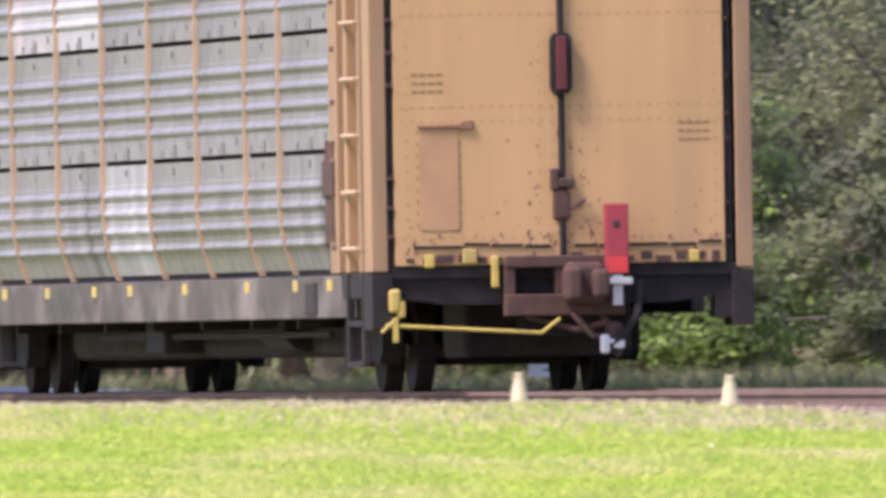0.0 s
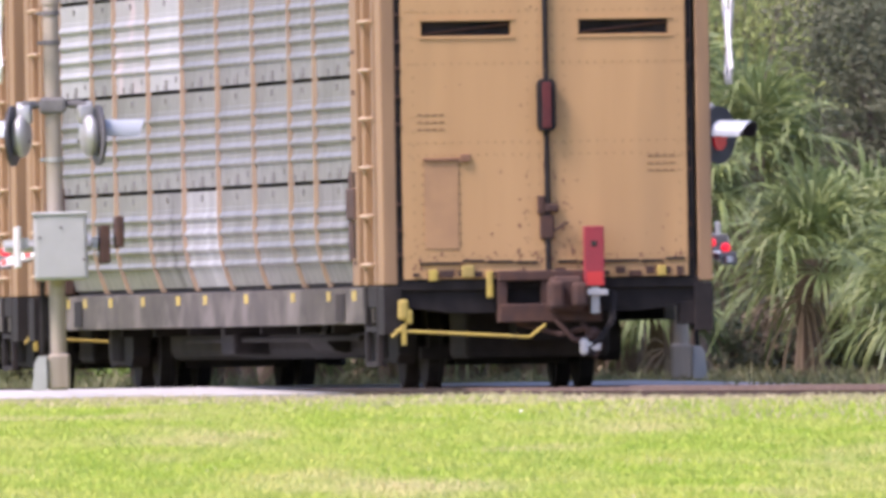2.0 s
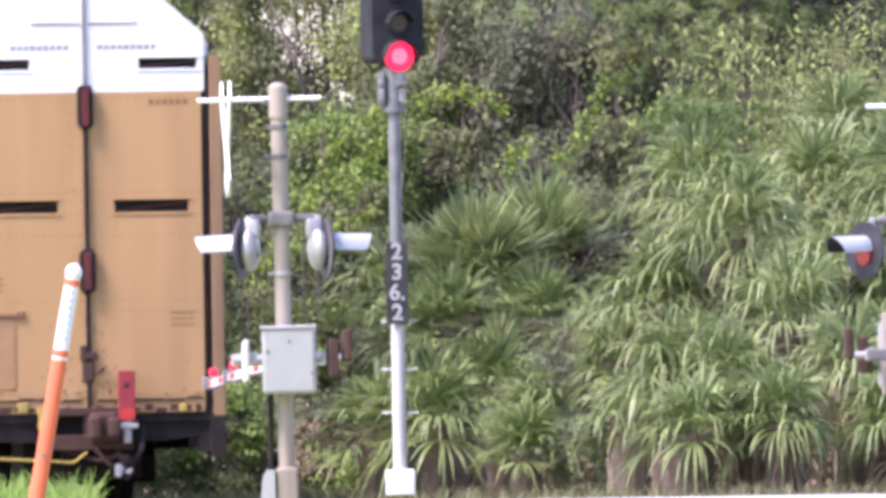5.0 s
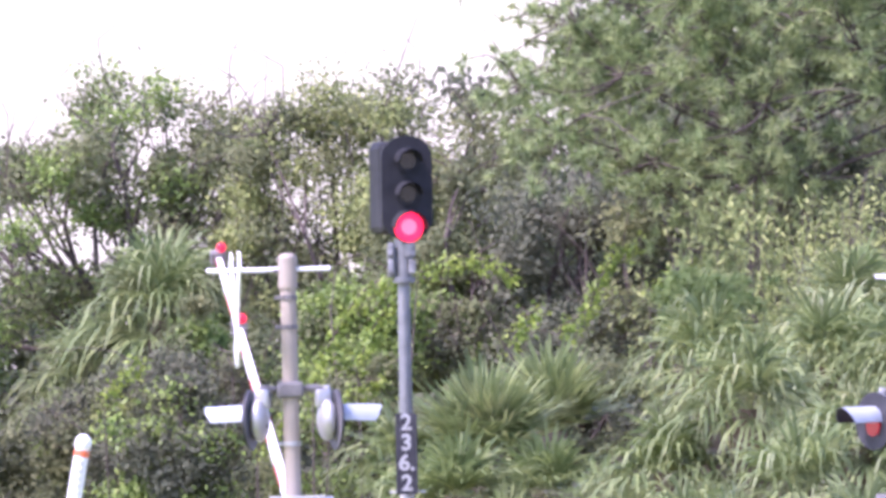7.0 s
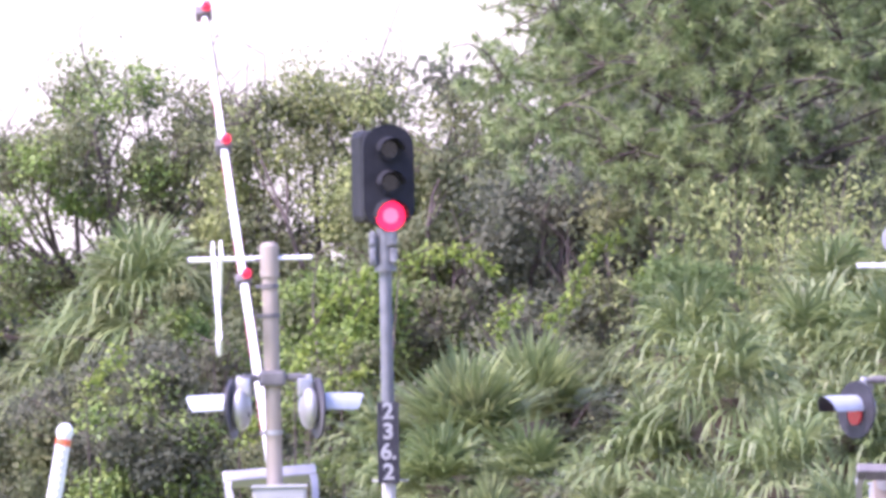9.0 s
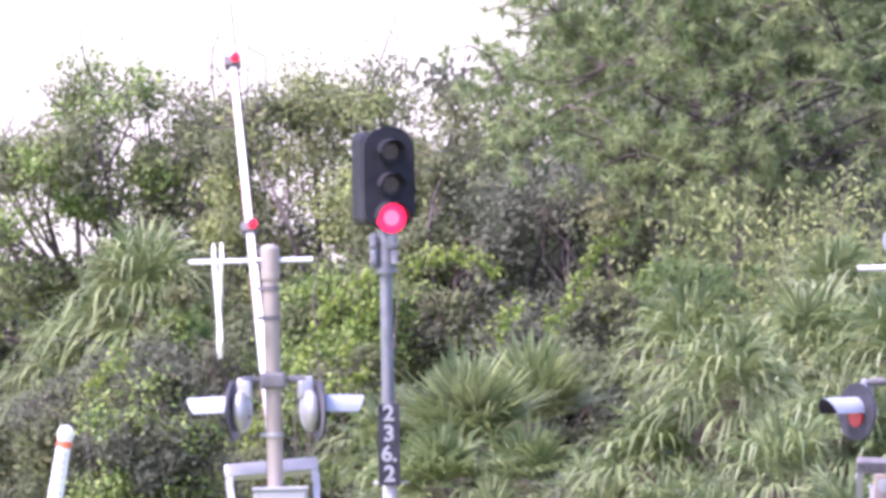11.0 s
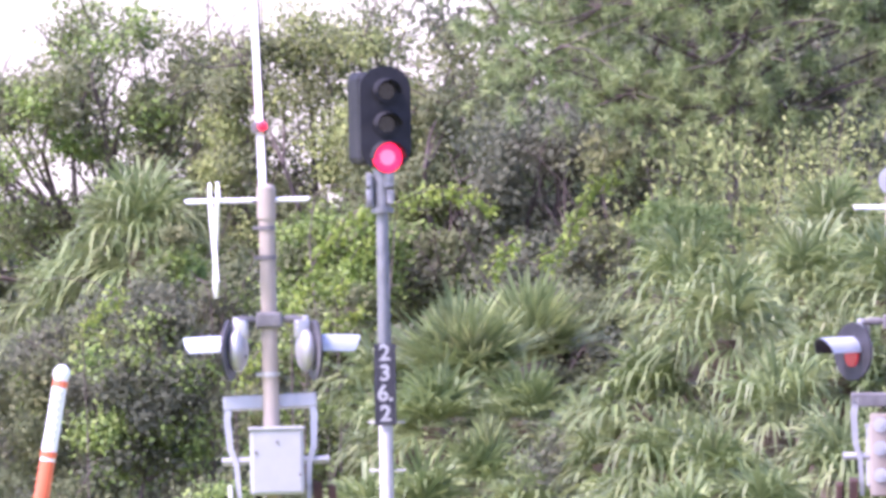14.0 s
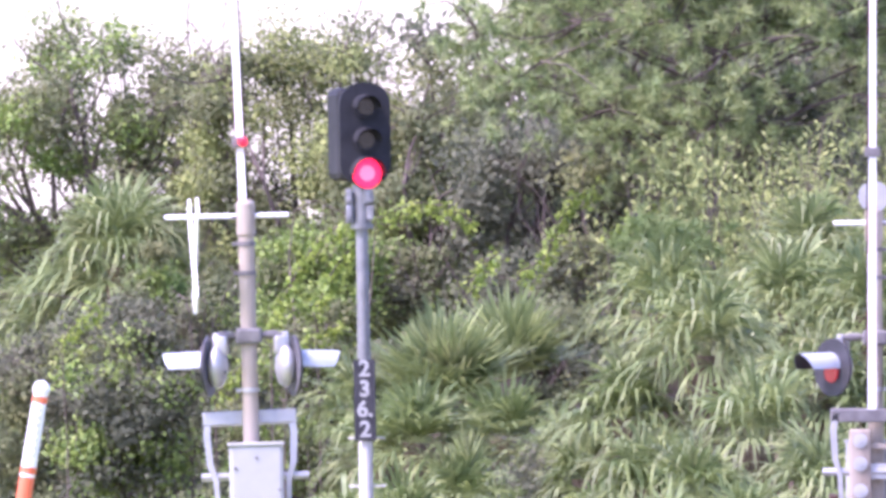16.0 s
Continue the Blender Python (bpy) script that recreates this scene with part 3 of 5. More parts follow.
        box(bm, -1.20, -0.74, -0.03, 0.0, 2.185, 2.215, 0.006)
        box(bm, -0.84, -0.74, -0.035, 0.0, 2.17, 2.25, 0.012)
        part("hatch_hinge", bm, M["stain"], h, "rust-brown hinge bar")
        for k in range(9):
            z = 1.38 + 0.095 * k
            for x in (-0.845, -1.205):
                bm = B()
                box(bm, x - 0.008, x + 0.008, -0.006, 0.0, z, z + 0.02)
                part("rivet", bm, M["tan_text"], h)
        # centre seam rod and lock boxes
        bm = B()
        cyl(bm, (0, -0.03, 1.1), (0, -0.03, 4.8), 0.028, seg=8)
        box(bm, -0.03, 0.03, 0.01, 0.09, 1.2, 4.8)
        rod = part("lock_rod", bm, M["black"], car, "dark door locking rod")
        rod.matrix_basis = flip
        bm = B()
        cyl(bm, (0, -0.02, 4.8), (0, -0.02, 5.97), 0.02, seg=8)
        rod2 = part("lock_rod", bm, M["pole"], car)
        rod2.matrix_basis = flip
        for zc in (2.71, 4.62):
            bm = B()
            prism(bm, [(-0.09, zc - 0.2), (-0.06, zc - 0.25), (0.06, zc - 0.25), (0.09, zc - 0.2), (0.09, zc + 0.2), (0.06, zc + 0.25), (-0.06, zc + 0.25), (-0.09, zc + 0.2)], -0.09, 0.0)
            lb = part("lock_box", bm, M["black"], car, "dark lock housing with a maroon bar")
            lb.matrix_basis = flip
            bm = B()
            box(bm, -0.042, 0.042, -0.12, -0.085, zc - 0.22, zc + 0.22, 0.008)
            part("lock_plate", bm, M["maroon"], lb, "maroon lock bar")
        bm = B()
        box(bm, -0.1, -0.03, -0.07, 0, 1.66, 1.84, 0.015)
        box(bm, -0.03, 0.1, -0.08, 0, 1.68, 1.76, 0.015)
        box(bm, -0.08, 0.06, -0.06, 0, 1.42, 1.66, 0.02)
        cyl(bm, (0.06, -0.05, 1.5), (0.19, -0.06, 1.58), 0.012, seg=6)
        la = part("lock_lever", bm, M["rust"], car, "rusty locking lever")
        la.matrix_basis = flip
        # end sill, draft gear, coupler
        bm = B()
        box(bm, -1.55, 1.5, 0.02, 0.5, 0.94, 1.04, 0.01)
        prism(bm, [(-1.5, 0.94), (1.48, 0.94), (1.48, 0.8), (0.9, 0.72), (-0.9, 0.72), (-1.5, 0.8)], 0.06, 0.4)
        sill = part("end_sill", bm, M["black"], car, "black end sill")
        sill.matrix_basis = flip
        bm = B()
        box(bm, 1.28, 1.46, 0.05, 0.3, 0.58, 0.8, 0.01)
        tb = part("corner_step", bm, M["black"], car)
        tb.matrix_basis = flip
        bm = B()
        box(bm, -0.5, 0.5, -0.14, 0.05, 1.02, 1.12, 0.015)
        box(bm, -0.5, 0.5, -0.14, 0.05, 0.62, 0.80, 0.015)
        box(bm, -0.5, -0.42, -0.12, 0.05, 0.8, 1.03)
        box(bm, -0.08, 0.46, -0.12, 0.05, 0.8, 1.03)
        dg = part("draft_gear", bm, M["rust"], car, "rusty brown draft gear frame")
        dg.matrix_basis = flip
        bm = B()
        box(bm, -0.02, 0.28, -0.5, -0.1, 0.72, 1.06, 0.05)
        box(bm, -0.06, 0.08, -0.62, -0.3, 0.74, 1.02, 0.04)
        box(bm, 0.16, 0.3, -0.66, -0.42, 0.76, 1.0, 0.04)
        cp = part("coupler", bm, M["rust"], car, "rusty knuckle coupler")
        cp.matrix_basis = flip
        bm = B()
        cyl(bm, (-1.5, -0.1, 0.56), (-0.2, -0.1, 0.48), 0.016, seg=8)
        cyl(bm, (-0.2, -0.1, 0.48), (-0.05, -0.15, 0.6), 0.016, seg=8)
        box(bm, -1.44, -1.40, -0.12, -0.06, 0.42, 0.62)
        cyl(bm, (-1.54, -0.1, 0.5), (-1.40, -0.1, 0.62), 0.016, seg=8)
        lv = part("uncoupling_lever", bm, M["safety"], car, "dull yellow uncoupling lever")
        lv.matrix_basis = flip
        bm = B()
        box(bm, -1.47, -1.37, -0.1, -0.02, 0.66, 0.86, 0.03)
        box(bm, -1.40, -1.33, -0.09, -0.03, 0.62, 0.76, 0.02)
        part("lever_bracket", bm, M["safety"], lv)
        # corner steps: stirrup rails under the ladder
        bm = B()
        for y in (0.6, 1.5):
            box(bm, -1.60, -1.54, y - 0.05, y + 0.05, 0.22, 1.0, 0.01)
        for z in (0.24, 0.58):
            box(bm, -1.60, -1.50, 0.6, 1.5, z - 0.025, z + 0.025)
        box(bm, -1.58, -1.40, 0.2, 1.88, 0.78, 1.0, 0.02)
        sp = part("stirrup_step", bm, M["black"], car, "grimy black stirrup step")
        sp.matrix_basis = flip
        # brake rigging and hoses hanging behind the coupler
        bm = B()
        for a, b2 in (((-0.3, 0.1, 0.62), (0.1, -0.1, 0.50)), ((0.1, -0.1, 0.50), (0.34, -0.2, 0.56)), ((0.30, -0.1, 0.62), (0.48, -0.2, 0.40)), ((0.48, -0.2, 0.40), (0.40, -0.25, 0.28)),
                      ((0.05, -0.15, 0.64), (0.22, -0.25, 0.44)), ((0.22, -0.25, 0.44), (0.40, -0.25, 0.46))):
            cyl(bm, a, b2, 0.028, seg=7)
        ball(bm, (0.40, -0.2, 0.50), 0.07, 1.2, 0.8, 1)
        rg = part("brake_rigging", bm, M["rust"], car, "dark hanging brake rigging")
        rg.matrix_basis = flip
        for (x0, x1, z0, z1) in ((-1.16, -1.08, 1.03, 1.14), (-0.84, -0.72, 1.06, 1.18), (-0.60, -0.54, 0.86, 1.12), (1.06, 1.14, 1.05, 1.15)):
            bm = B()
            box(bm, x0, x1, -0.05, 0.02, z0, z1, 0.012)
            hh = part("handhold", bm, M["safety"], car, "yellow handhold")
            hh.matrix_basis = flip
        # air hose
        bm = B()
        pts = [(0.62, -0.1, 0.9), (0.58, -0.25, 0.62), (0.45, -0.3, 0.44), (0.34, -0.3, 0.36), (0.40, -0.3, 0.30)]
        for a, b2 in zip(pts, pts[1:]):
            cyl(bm, a, b2, 0.035, seg=8)
        hs = part("air_hose", bm, M["black"], car)
        hs.matrix_basis = flip
        bm = B()
        box(bm, 0.26, 0.34, -0.34, -0.26, 0.30, 0.46, 0.03)
        box(bm, 0.33, 0.46, -0.33, -0.27, 0.34, 0.42, 0.02)
        gl = part("hose_coupling", bm, M["pole_low"], car, "pale metal hose coupling")
        gl.matrix_basis = flip
        # bogie
        bog = part("bogie", bogie_frame(), M["black"], car, "grimy black bogie frame")
        bog.matrix_basis = flip @ Matrix.Translation((0, 4.2, 0))
        for y in (-0.89, 0.89):
            for x in (-0.755, 0.755):
                bm = B()
                cyl(bm, (x - 0.06, y, 0.42), (x + 0.06, y, 0.42), 0.42, seg=28)
                cyl(bm, (x - math.copysign(0.09, x), y, 0.42), (x - math.copysign(0.05, x), y, 0.42), 0.445, seg=28)
                part("wheel", bm, M["black"], bog, "dark steel wheel")
            bm = B()
            cyl(bm, (-0.95, y, 0.42), (0.95, y, 0.42), 0.08, seg=10)
            part("axle", bm, M["black"], bog)
    # pipes and gear under the floor
    bm = B()
    for x, z in ((-1.1, 0.5), (0.9, 0.55)):
        cyl(bm, (x, 6, z), (x, 21, z), 0.03, seg=8)
    cyl(bm, (-0.9, 9, 0.55), (-0.9, 10.6, 0.55), 0.2, seg=12)
    box(bm, -1.2, -0.6, 16, 17.2, 0.35, 0.8, 0.03)
    part("brake_gear", bm, M["black"], car)
    return car


def bogie_frame():
    bm = B()
    for x in (-1.0, 1.0):
        prism_ = [(-1.15, 0.34), (-0.95, 0.24), (-0.4, 0.26), (0.4, 0.26), (0.95, 0.24), (1.15, 0.34), (1.15, 0.56), (0.7, 0.72), (-0.7, 0.72), (-1.15, 0.56)]
        a = [bm.verts.new((x - 0.09, y, z)) for y, z in prism_]
        b = [bm.verts.new((x + 0.09, y, z)) for y, z in prism_]
        bm.faces.new(a)
        bm.faces.new(b[::-1])
        for i in range(len(a)):
            bm.faces.new((a[i], b[i], b[(i + 1) % len(a)], a[(i + 1) % len(a)]))
        for k in (-0.22, 0, 0.22):
            cyl(bm, (x * 1.08, k, 0.3), (x * 1.08, k, 0.66), 0.08, seg=10)
    box(bm, -1.1, 1.1, -0.2, 0.2, 0.4, 0.72)
    box(bm, -0.9, 0.9, -1.35, -1.2, 0.28, 0.4)
    box(bm, -0.55, 0.55, -1.2, 1.2, 0.22, 0.5)
    bmesh.ops.recalc_face_normals(bm, faces=bm.faces)
    return bm


def end_device():
    """The end-of-train marker hung on the last coupler."""
    d = thing("end_of_train_device", "red end-of-train marker box hung on the rear coupler", "train device")
    bm = B()
    box(bm, 0.38, 0.57, -0.30, -0.16, 0.96, 1.54, 0.012)
    part("body", bm, M["eot"], d, "red rectangular housing")
    bm = B()
    box(bm, 0.395, 0.555, -0.305, -0.295, 0.97, 1.10)
    part("reflector", bm, M["eot_bright"], d, "bright red reflector")
    bm = B()
    box(bm, 0.44, 0.50, -0.306, -0.29, 1.34, 1.40, 0.01)
    part("lamp", bm, M["dark_lens"], d)
    bm = B()
    box(bm, 0.36, 0.60, -0.31, -0.12, 0.87, 0.93, 0.01)
    box(bm, 0.44, 0.52, -0.26, -0.1, 0.7, 1.02)
    part("clamp", bm, M["alu"], d, "bare metal clamp foot")
    for ob in d.children:
        ob.location.x = -0.06
    return d


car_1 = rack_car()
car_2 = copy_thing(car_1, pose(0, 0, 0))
tagged(car_2, "tan autorack freight car ahead of the last one")
device = end_device()


# ---- the crossing signals ----
def lamp_unit(parent, x, z, face):
    """A flasher: black disc, long visor, alloy housing; face is its bearing in degrees from +x."""
    m = Matrix.Translation((x, 0, z)) @ Matrix.Rotation(radians(face), 4, "Z")
    bm = B()
    cyl(bm, (-0.006, 0, 0), (0.012, 0, 0), 0.300, seg=32)
    d = part("disc", bm, M["disc"], parent, "black round backing disc")
    d.matrix_basis = m
    bm = B()
    cyl(bm, (-0.016, 0, 0), (-0.0065, 0, 0), 0.297, seg=32)
    part("disc_back", bm, M["disc_back"], d, "grey back of the disc, light put into its colour")
    bm = B()
    n = 14
    for (ra, flip) in ((0.155, 1), (0.145, -1)):
        if flip < 0:
            part("visor", bm, M["visor"], d, "pale grey tunnel visor", smooth=True)
            bm = B()
        pa, pb = [], []
        for i in range(n + 1):
            a = radians(-4 + 188 * i / n)
            drop = 0.07 * (1 - math.sin(a))
            pa.append(bm.verts.new((0.02, ra * math.cos(a), ra * math.sin(a))))
            pb.append(bm.verts.new((0.455 - drop * 1.1, ra * math.cos(a) * 0.92, -0.01 + ra * math.sin(a) * 0.97)))
        for i in range(n):
            q = (pa[i], pb[i], pb[i + 1], pa[i + 1])
            bm.faces.new(q if flip > 0 else q[::-1])
    part("visor_lining", bm, M["disc"], d, "black inside of the visor", smooth=True)
    bm = B()
    ball(bm, (-0.09, 0, 0), 0.19, 0.52, 1, 1.12, 16, 10)
    box(bm, -0.2, -0.05, -0.05, 0.05, 0.12, 0.3, 0.02)
    part("housing", bm, M["alu"], d, "weathered alloy lamp housing", smooth=True)
    bm = B()
    cyl(bm, (0.01, 0, -0.05), (0.03, 0, -0.05), 0.108, seg=20)
    part("lens", bm, M["red_lens"], d, "red lamp lens")
    bm = B()
    cyl(bm, (-0.19, 0.05, -0.06), (-0.13, 0.06, -0.05), 0.025, seg=8)
    part("plug", bm, M["clamp"], d)


def crossing_signal():
    s = thing("crossing_signal", "grey railway crossing mast with flashers, crossbuck and gate box", "crossing signal", group="crossing signals")
    bm = B()
    cyl(bm, (0, 0, 0.3), (0, 0, 4.12), 0.082, 0.078, seg=20)
    ball(bm, (0, 0, 4.12), 0.078, 1, 1, 0.35)
    part("mast", bm, M["mast"], s, "weathered grey-tan steel mast")
    bm = B()
    cyl(bm, (0, 0, 3.80), (0, 0, 4.10), 0.094, seg=20)
    cyl(bm, (0, 0, 4.10), (0, 0, 4.13), 0.094, 0.08, seg=20)
    part("mast_cap", bm, M["mast"], s, "tan collar at the mast top")
    bm = B()
    box(bm, -0.11, 0.11, -0.11, 0.11, 0.0, 0.36, 0.03)
    part("mast_foot", bm, M["mast"], s)
    bm = B()
    prism(bm, [(-0.27, 0.0), (-0.12, 0.0), (-0.12, 0.34), (-0.2, 0.34), (-0.24, 0.28)], -0.14, 0.1)
    part("junction_base", bm, M["box"], s, "grey junction box at the foot")
    for z, k, m in ((3.71, 0.09, "clamp"), (3.42, 0.09, "clamp"), (2.27, 0.095, "alu"), (3.97, 0.09, "clamp")):
        bm = B()
        cyl(bm, (0, 0, z - 0.022), (0, 0, z + 0.022), k, seg=20)
        box(bm, -0.14, -0.07, -0.03, 0.03, z - 0.018, z + 0.018, 0.005)
        part("band", bm, M[m], s)
    bm = B()
    box(bm, -0.13, 0.13, -0.12, 0.12, 2.72, 2.88, 0.03)
    part("clamp", bm, M["clamp"], s, "dark cast arm clamp")
    bm = B()
    cyl(bm, (-0.35, 0, 2.81), (0.36, 0, 2.81), 0.03, seg=10)
    cyl(bm, (-0.30, 0, 2.81), (-0.16, 0, 2.81), 0.042, seg=10)
    cyl(bm, (0.16, 0, 2.81), (0.28, 0, 2.81), 0.042, seg=10)
    part("arm", bm, M["clamp"], s)
    for x in (-0.32, 0.36):
        bm = B()
        box(bm, x - 0.035, x + 0.035, -0.04, 0.04, 2.68, 2.84, 0.02)
        part("elbow", bm, M["alu"], s)
    lamp_unit(s, -0.40, 2.51, 166)
    lamp_unit(s, 0.44, 2.50, 14)
    # crossbuck on its bar
    bm = B()
    cyl(bm, (-0.80, 0.0, 3.985), (0.42, 0.0, 3.985), 0.024, seg=10)
    part("crossbuck_bar", bm, M["signwhite"], s, "white support bar")
    for i, a in enumerate((45, -45)):
        bm = B()
        box(bm, -0.012, 0.012, -0.115, 0.115, -0.69, 0.69)
        bl = part("crossbuck_blade", bm, M["signwhite"], s, "white crossbuck blade")
        bl.matrix_basis = Matrix.Translation((-0.50 - 0.03 * i, 0, 3.60)) @ Matrix.Rotation(radians(3.5), 4, "Z") @ Matrix.Rotation(radians(a), 4, "X")
    # gate mechanism
    bm = B()
    box(bm, -0.22, 0.31, -0.36, -0.08, 1.08, 1.74, 0.035)
    mech = part("gate_box", bm, M["box"], s, "pale grey gate mechanism cabinet")
    bm = B()
    box(bm, -0.235, 0.325, -0.375, -0.10, 1.715, 1.755, 0.015)
    part("lid", bm, M["box"], mech)
    for x, z in ((-0.16, 1.5), (0.05, 1.6), (0.27, 1.28)):
        bm = B()
        cyl(bm, (x, -0.37, z), (x, -0.35, z), 0.016, seg=8)
        part("bolt", bm, M["clamp"], mech)
    bm = B()
    cyl(bm, (-0.50, 0.18, 1.42), (0.56, 0.18, 1.42), 0.04, seg=12)
    box(bm, -0.15, 0.15, 0.07, 0.20, 1.34, 1.50, 0.01)
    part("shaft", bm, M["alu"], s)
    bm = B()
    cyl(bm, (-0.16, -0.05, 0.3), (-0.14, -0.06, 1.08), 0.028, seg=8)
    part("conduit", bm, M["black"], s, "black cable conduit")
    return s


def gate_arm():
    """The barrier arm with its fork; y runs out along the arm, the pivot is at the origin."""
    g = thing("gate_arm", "white crossing gate arm with red lamps on a steel fork", "gate arm", group="gate arms")
    for x in (-0.44, 0.42):
        bm = B()
        rows = []
        for y, dx, w in ((-0.42, -0.09, 0.022), (-0.05, -0.07, 0.026), (0.12, -0.02, 0.032), (0.42, 0.0, 0.034), (0.60, -0.03, 0.034)):
            c = x + dx * (1 if x > 0 else -1)
            rows.append([bm.verts.new((c + a * w, y, b)) for a, b in ((-1, -0.05), (1, -0.05), (1, 0.06), (-1, 0.06))])
        for p, q in zip(rows, rows[1:]):
            for k in range(4):
                bm.faces.new((p[k], p[(k + 1) % 4], q[(k + 1) % 4], q[k]))
        bm.faces.new(rows[0][::-1])
        bm.faces.new(rows[-1])
        part("fork", bm, M["alu"], g, "pale steel fork arm")
        bm = B()
        w = 0.022 if x < 0 else 0.045
        box(bm, x - w, x + w, -0.55, -0.25, -0.24 if x < 0 else -0.2, 0.17, 0.012)
        part("counterweight", bm, M["pole_low"] if x < 0 else M["rust"], g, "counterweight plate")
    bm = B()
    box(bm, 0.52, 0.60, -0.6, -0.3, -0.05, 0.26, 0.02)
    part("counterweight", bm, M["rust"], g, "rusty counterweight plate")
    bm = B()
    box(bm, -0.47, 0.45, 0.5, 0.64, -0.05, 0.07, 0.015)
    part("crossbar", bm, M["alu"], g, "chipped white crossbar")
    n = 12
    y0, y1 = 0.55, 7.25
    for i in range(n):
        a, b = y0 + (y1 - y0) * i / n, y0 + (y1 - y0) * (i + 1) / n
        wa, wb = 0.044 - 0.016 * i / n, 0.044 - 0.016 * (i + 1) / n
        bm = B()
        for y, w in ((a, wa), (b, wb)):
            for x, z in ((-w, -w), (w, -w), (w, w), (-w, w)):
                bm.verts.new((x + 0.02, y, z))
        bm.verts.ensure_lookup_table()
        v = bm.verts
        for q in ((0, 1, 5, 4), (1, 2, 6, 5), (2, 3, 7, 6), (3, 0, 4, 7), (3, 2, 1, 0), (4, 5, 6, 7)):
            bm.faces.new([v[k] for k in q])
        st = part("arm_section", bm, M["armwhite"], g, "white arm section")
        bm = B()
        if i % 2:
            for sx in (-1, 1):
                x = 0.02 + sx * (wa + 0.002)
                box(bm, x - 0.001, x + 0.001, a + 0.02, b - 0.02, -wb * 0.85, wb * 0.85)
            part("stripe", bm, M["armred"], st, "red reflective stripe")
        else:
            bm.free()
    for y in (3.29, 5.19, 7.08):
        bm = B()
        box(bm, -0.06, 0.10, y - 0.05, y + 0.05, -0.055, 0.075, 0.01)
        cl = part("lamp_clamp", bm, M["clamp"], g)
        bm = B()
        ball(bm, (0.05, y, 0.118), 0.050, 1, 1, 1, 12, 8)
        part("arm_lamp", bm, M["red_arm"], cl, "red arm lamp", smooth=True)
    cu = bpy.data.curves.new("cable", "CURVE")
    cu.dimensions = "3D"
    cu.bevel_depth = 0.008
    sp = cu.splines.new("POLY")
    sp.points.add(24)
    for k in range(25):
        a = 0.7 + k * 0.265
        sp.points[k].co = (0.085 - 0.004 * a, a, 0.01 + 0.015 * math.sin(a * 3.1), 1)
    cu.materials.append(M["black"])
    cb = new("cable", cu)
    cb.parent = g
    return g


SIG_1 = pose(0.03, 309, -0.03, 0, -0.5, 0)
SIG_2 = pose(6.45, 324, -0.03, 0, -0.35, 180)
signal_1 = crossing_signal()
signal_2 = copy_thing(signal_1, SIG_2)
signal_1.matrix_basis = SIG_1
tagged(signal_1, "grey crossing mast with flashers and crossbuck beside the road")
tagged(signal_2, "grey crossing mast with flashers and a bell across the track")
bm = B()
cyl(bm, (0, -0.06, 4.26), (0, 0.06, 4.26), 0.16, seg=24)
cyl(bm, (0, -0.09, 4.26), (0, -0.06, 4.26), 0.09, 0.12, seg=24)
cyl(bm, (0, 0, 4.1), (0, 0, 4.3), 0.03, seg=8)
part("bell", bm, M["alu"], signal_2, "pale round warning bell")
bm = B()
box(bm, 0.06, 0.28, 0.20, 0.26, 1.0, 1.86, 0.02)
plate = part("gear_plate", bm, M["mast"], signal_2, "pale chipped gear plate")
for z in (1.74, 1.50, 1.22):
    bm = B()
    cyl(bm, (0.17, 0.26, z), (0.17, 0.275, z), 0.075, seg=16)
    cyl(bm, (0.17, 0.275, z), (0.17, 0.30, z), 0.03, seg=8)
    part("bolt", bm, M["alu"], plate)
for z in (1.68, 1.08):
    bm = B()
    box(bm, -0.2, 0.2, 0.09, 0.20, z - 0.03, z + 0.03, 0.01)
    part("strap", bm, M["mast"], plate)
for ob in signal_2.children:
    if ob.name.startswith("disc"):
        # its lamps are turned further round towards the near road
        x = ob.location.x
        ob.matrix_basis = Matrix.Translation(ob.location) @ Matrix.Rotation(radians(142 if x < 0 else 38), 4, "Z")
gate_1 = gate_arm()
gate_2 = copy_thing(gate_1, pose(0, 0, 0))
tagged(gate_2, "white crossing gate arm beyond the track")
# far crossbar's shade is put into a darker grey material
for ob in gate_2.children:
    if ob.name.startswith("crossbar"):
        ob.data = ob.data.copy()
        ob.data.materials[0] = M["clamp"]


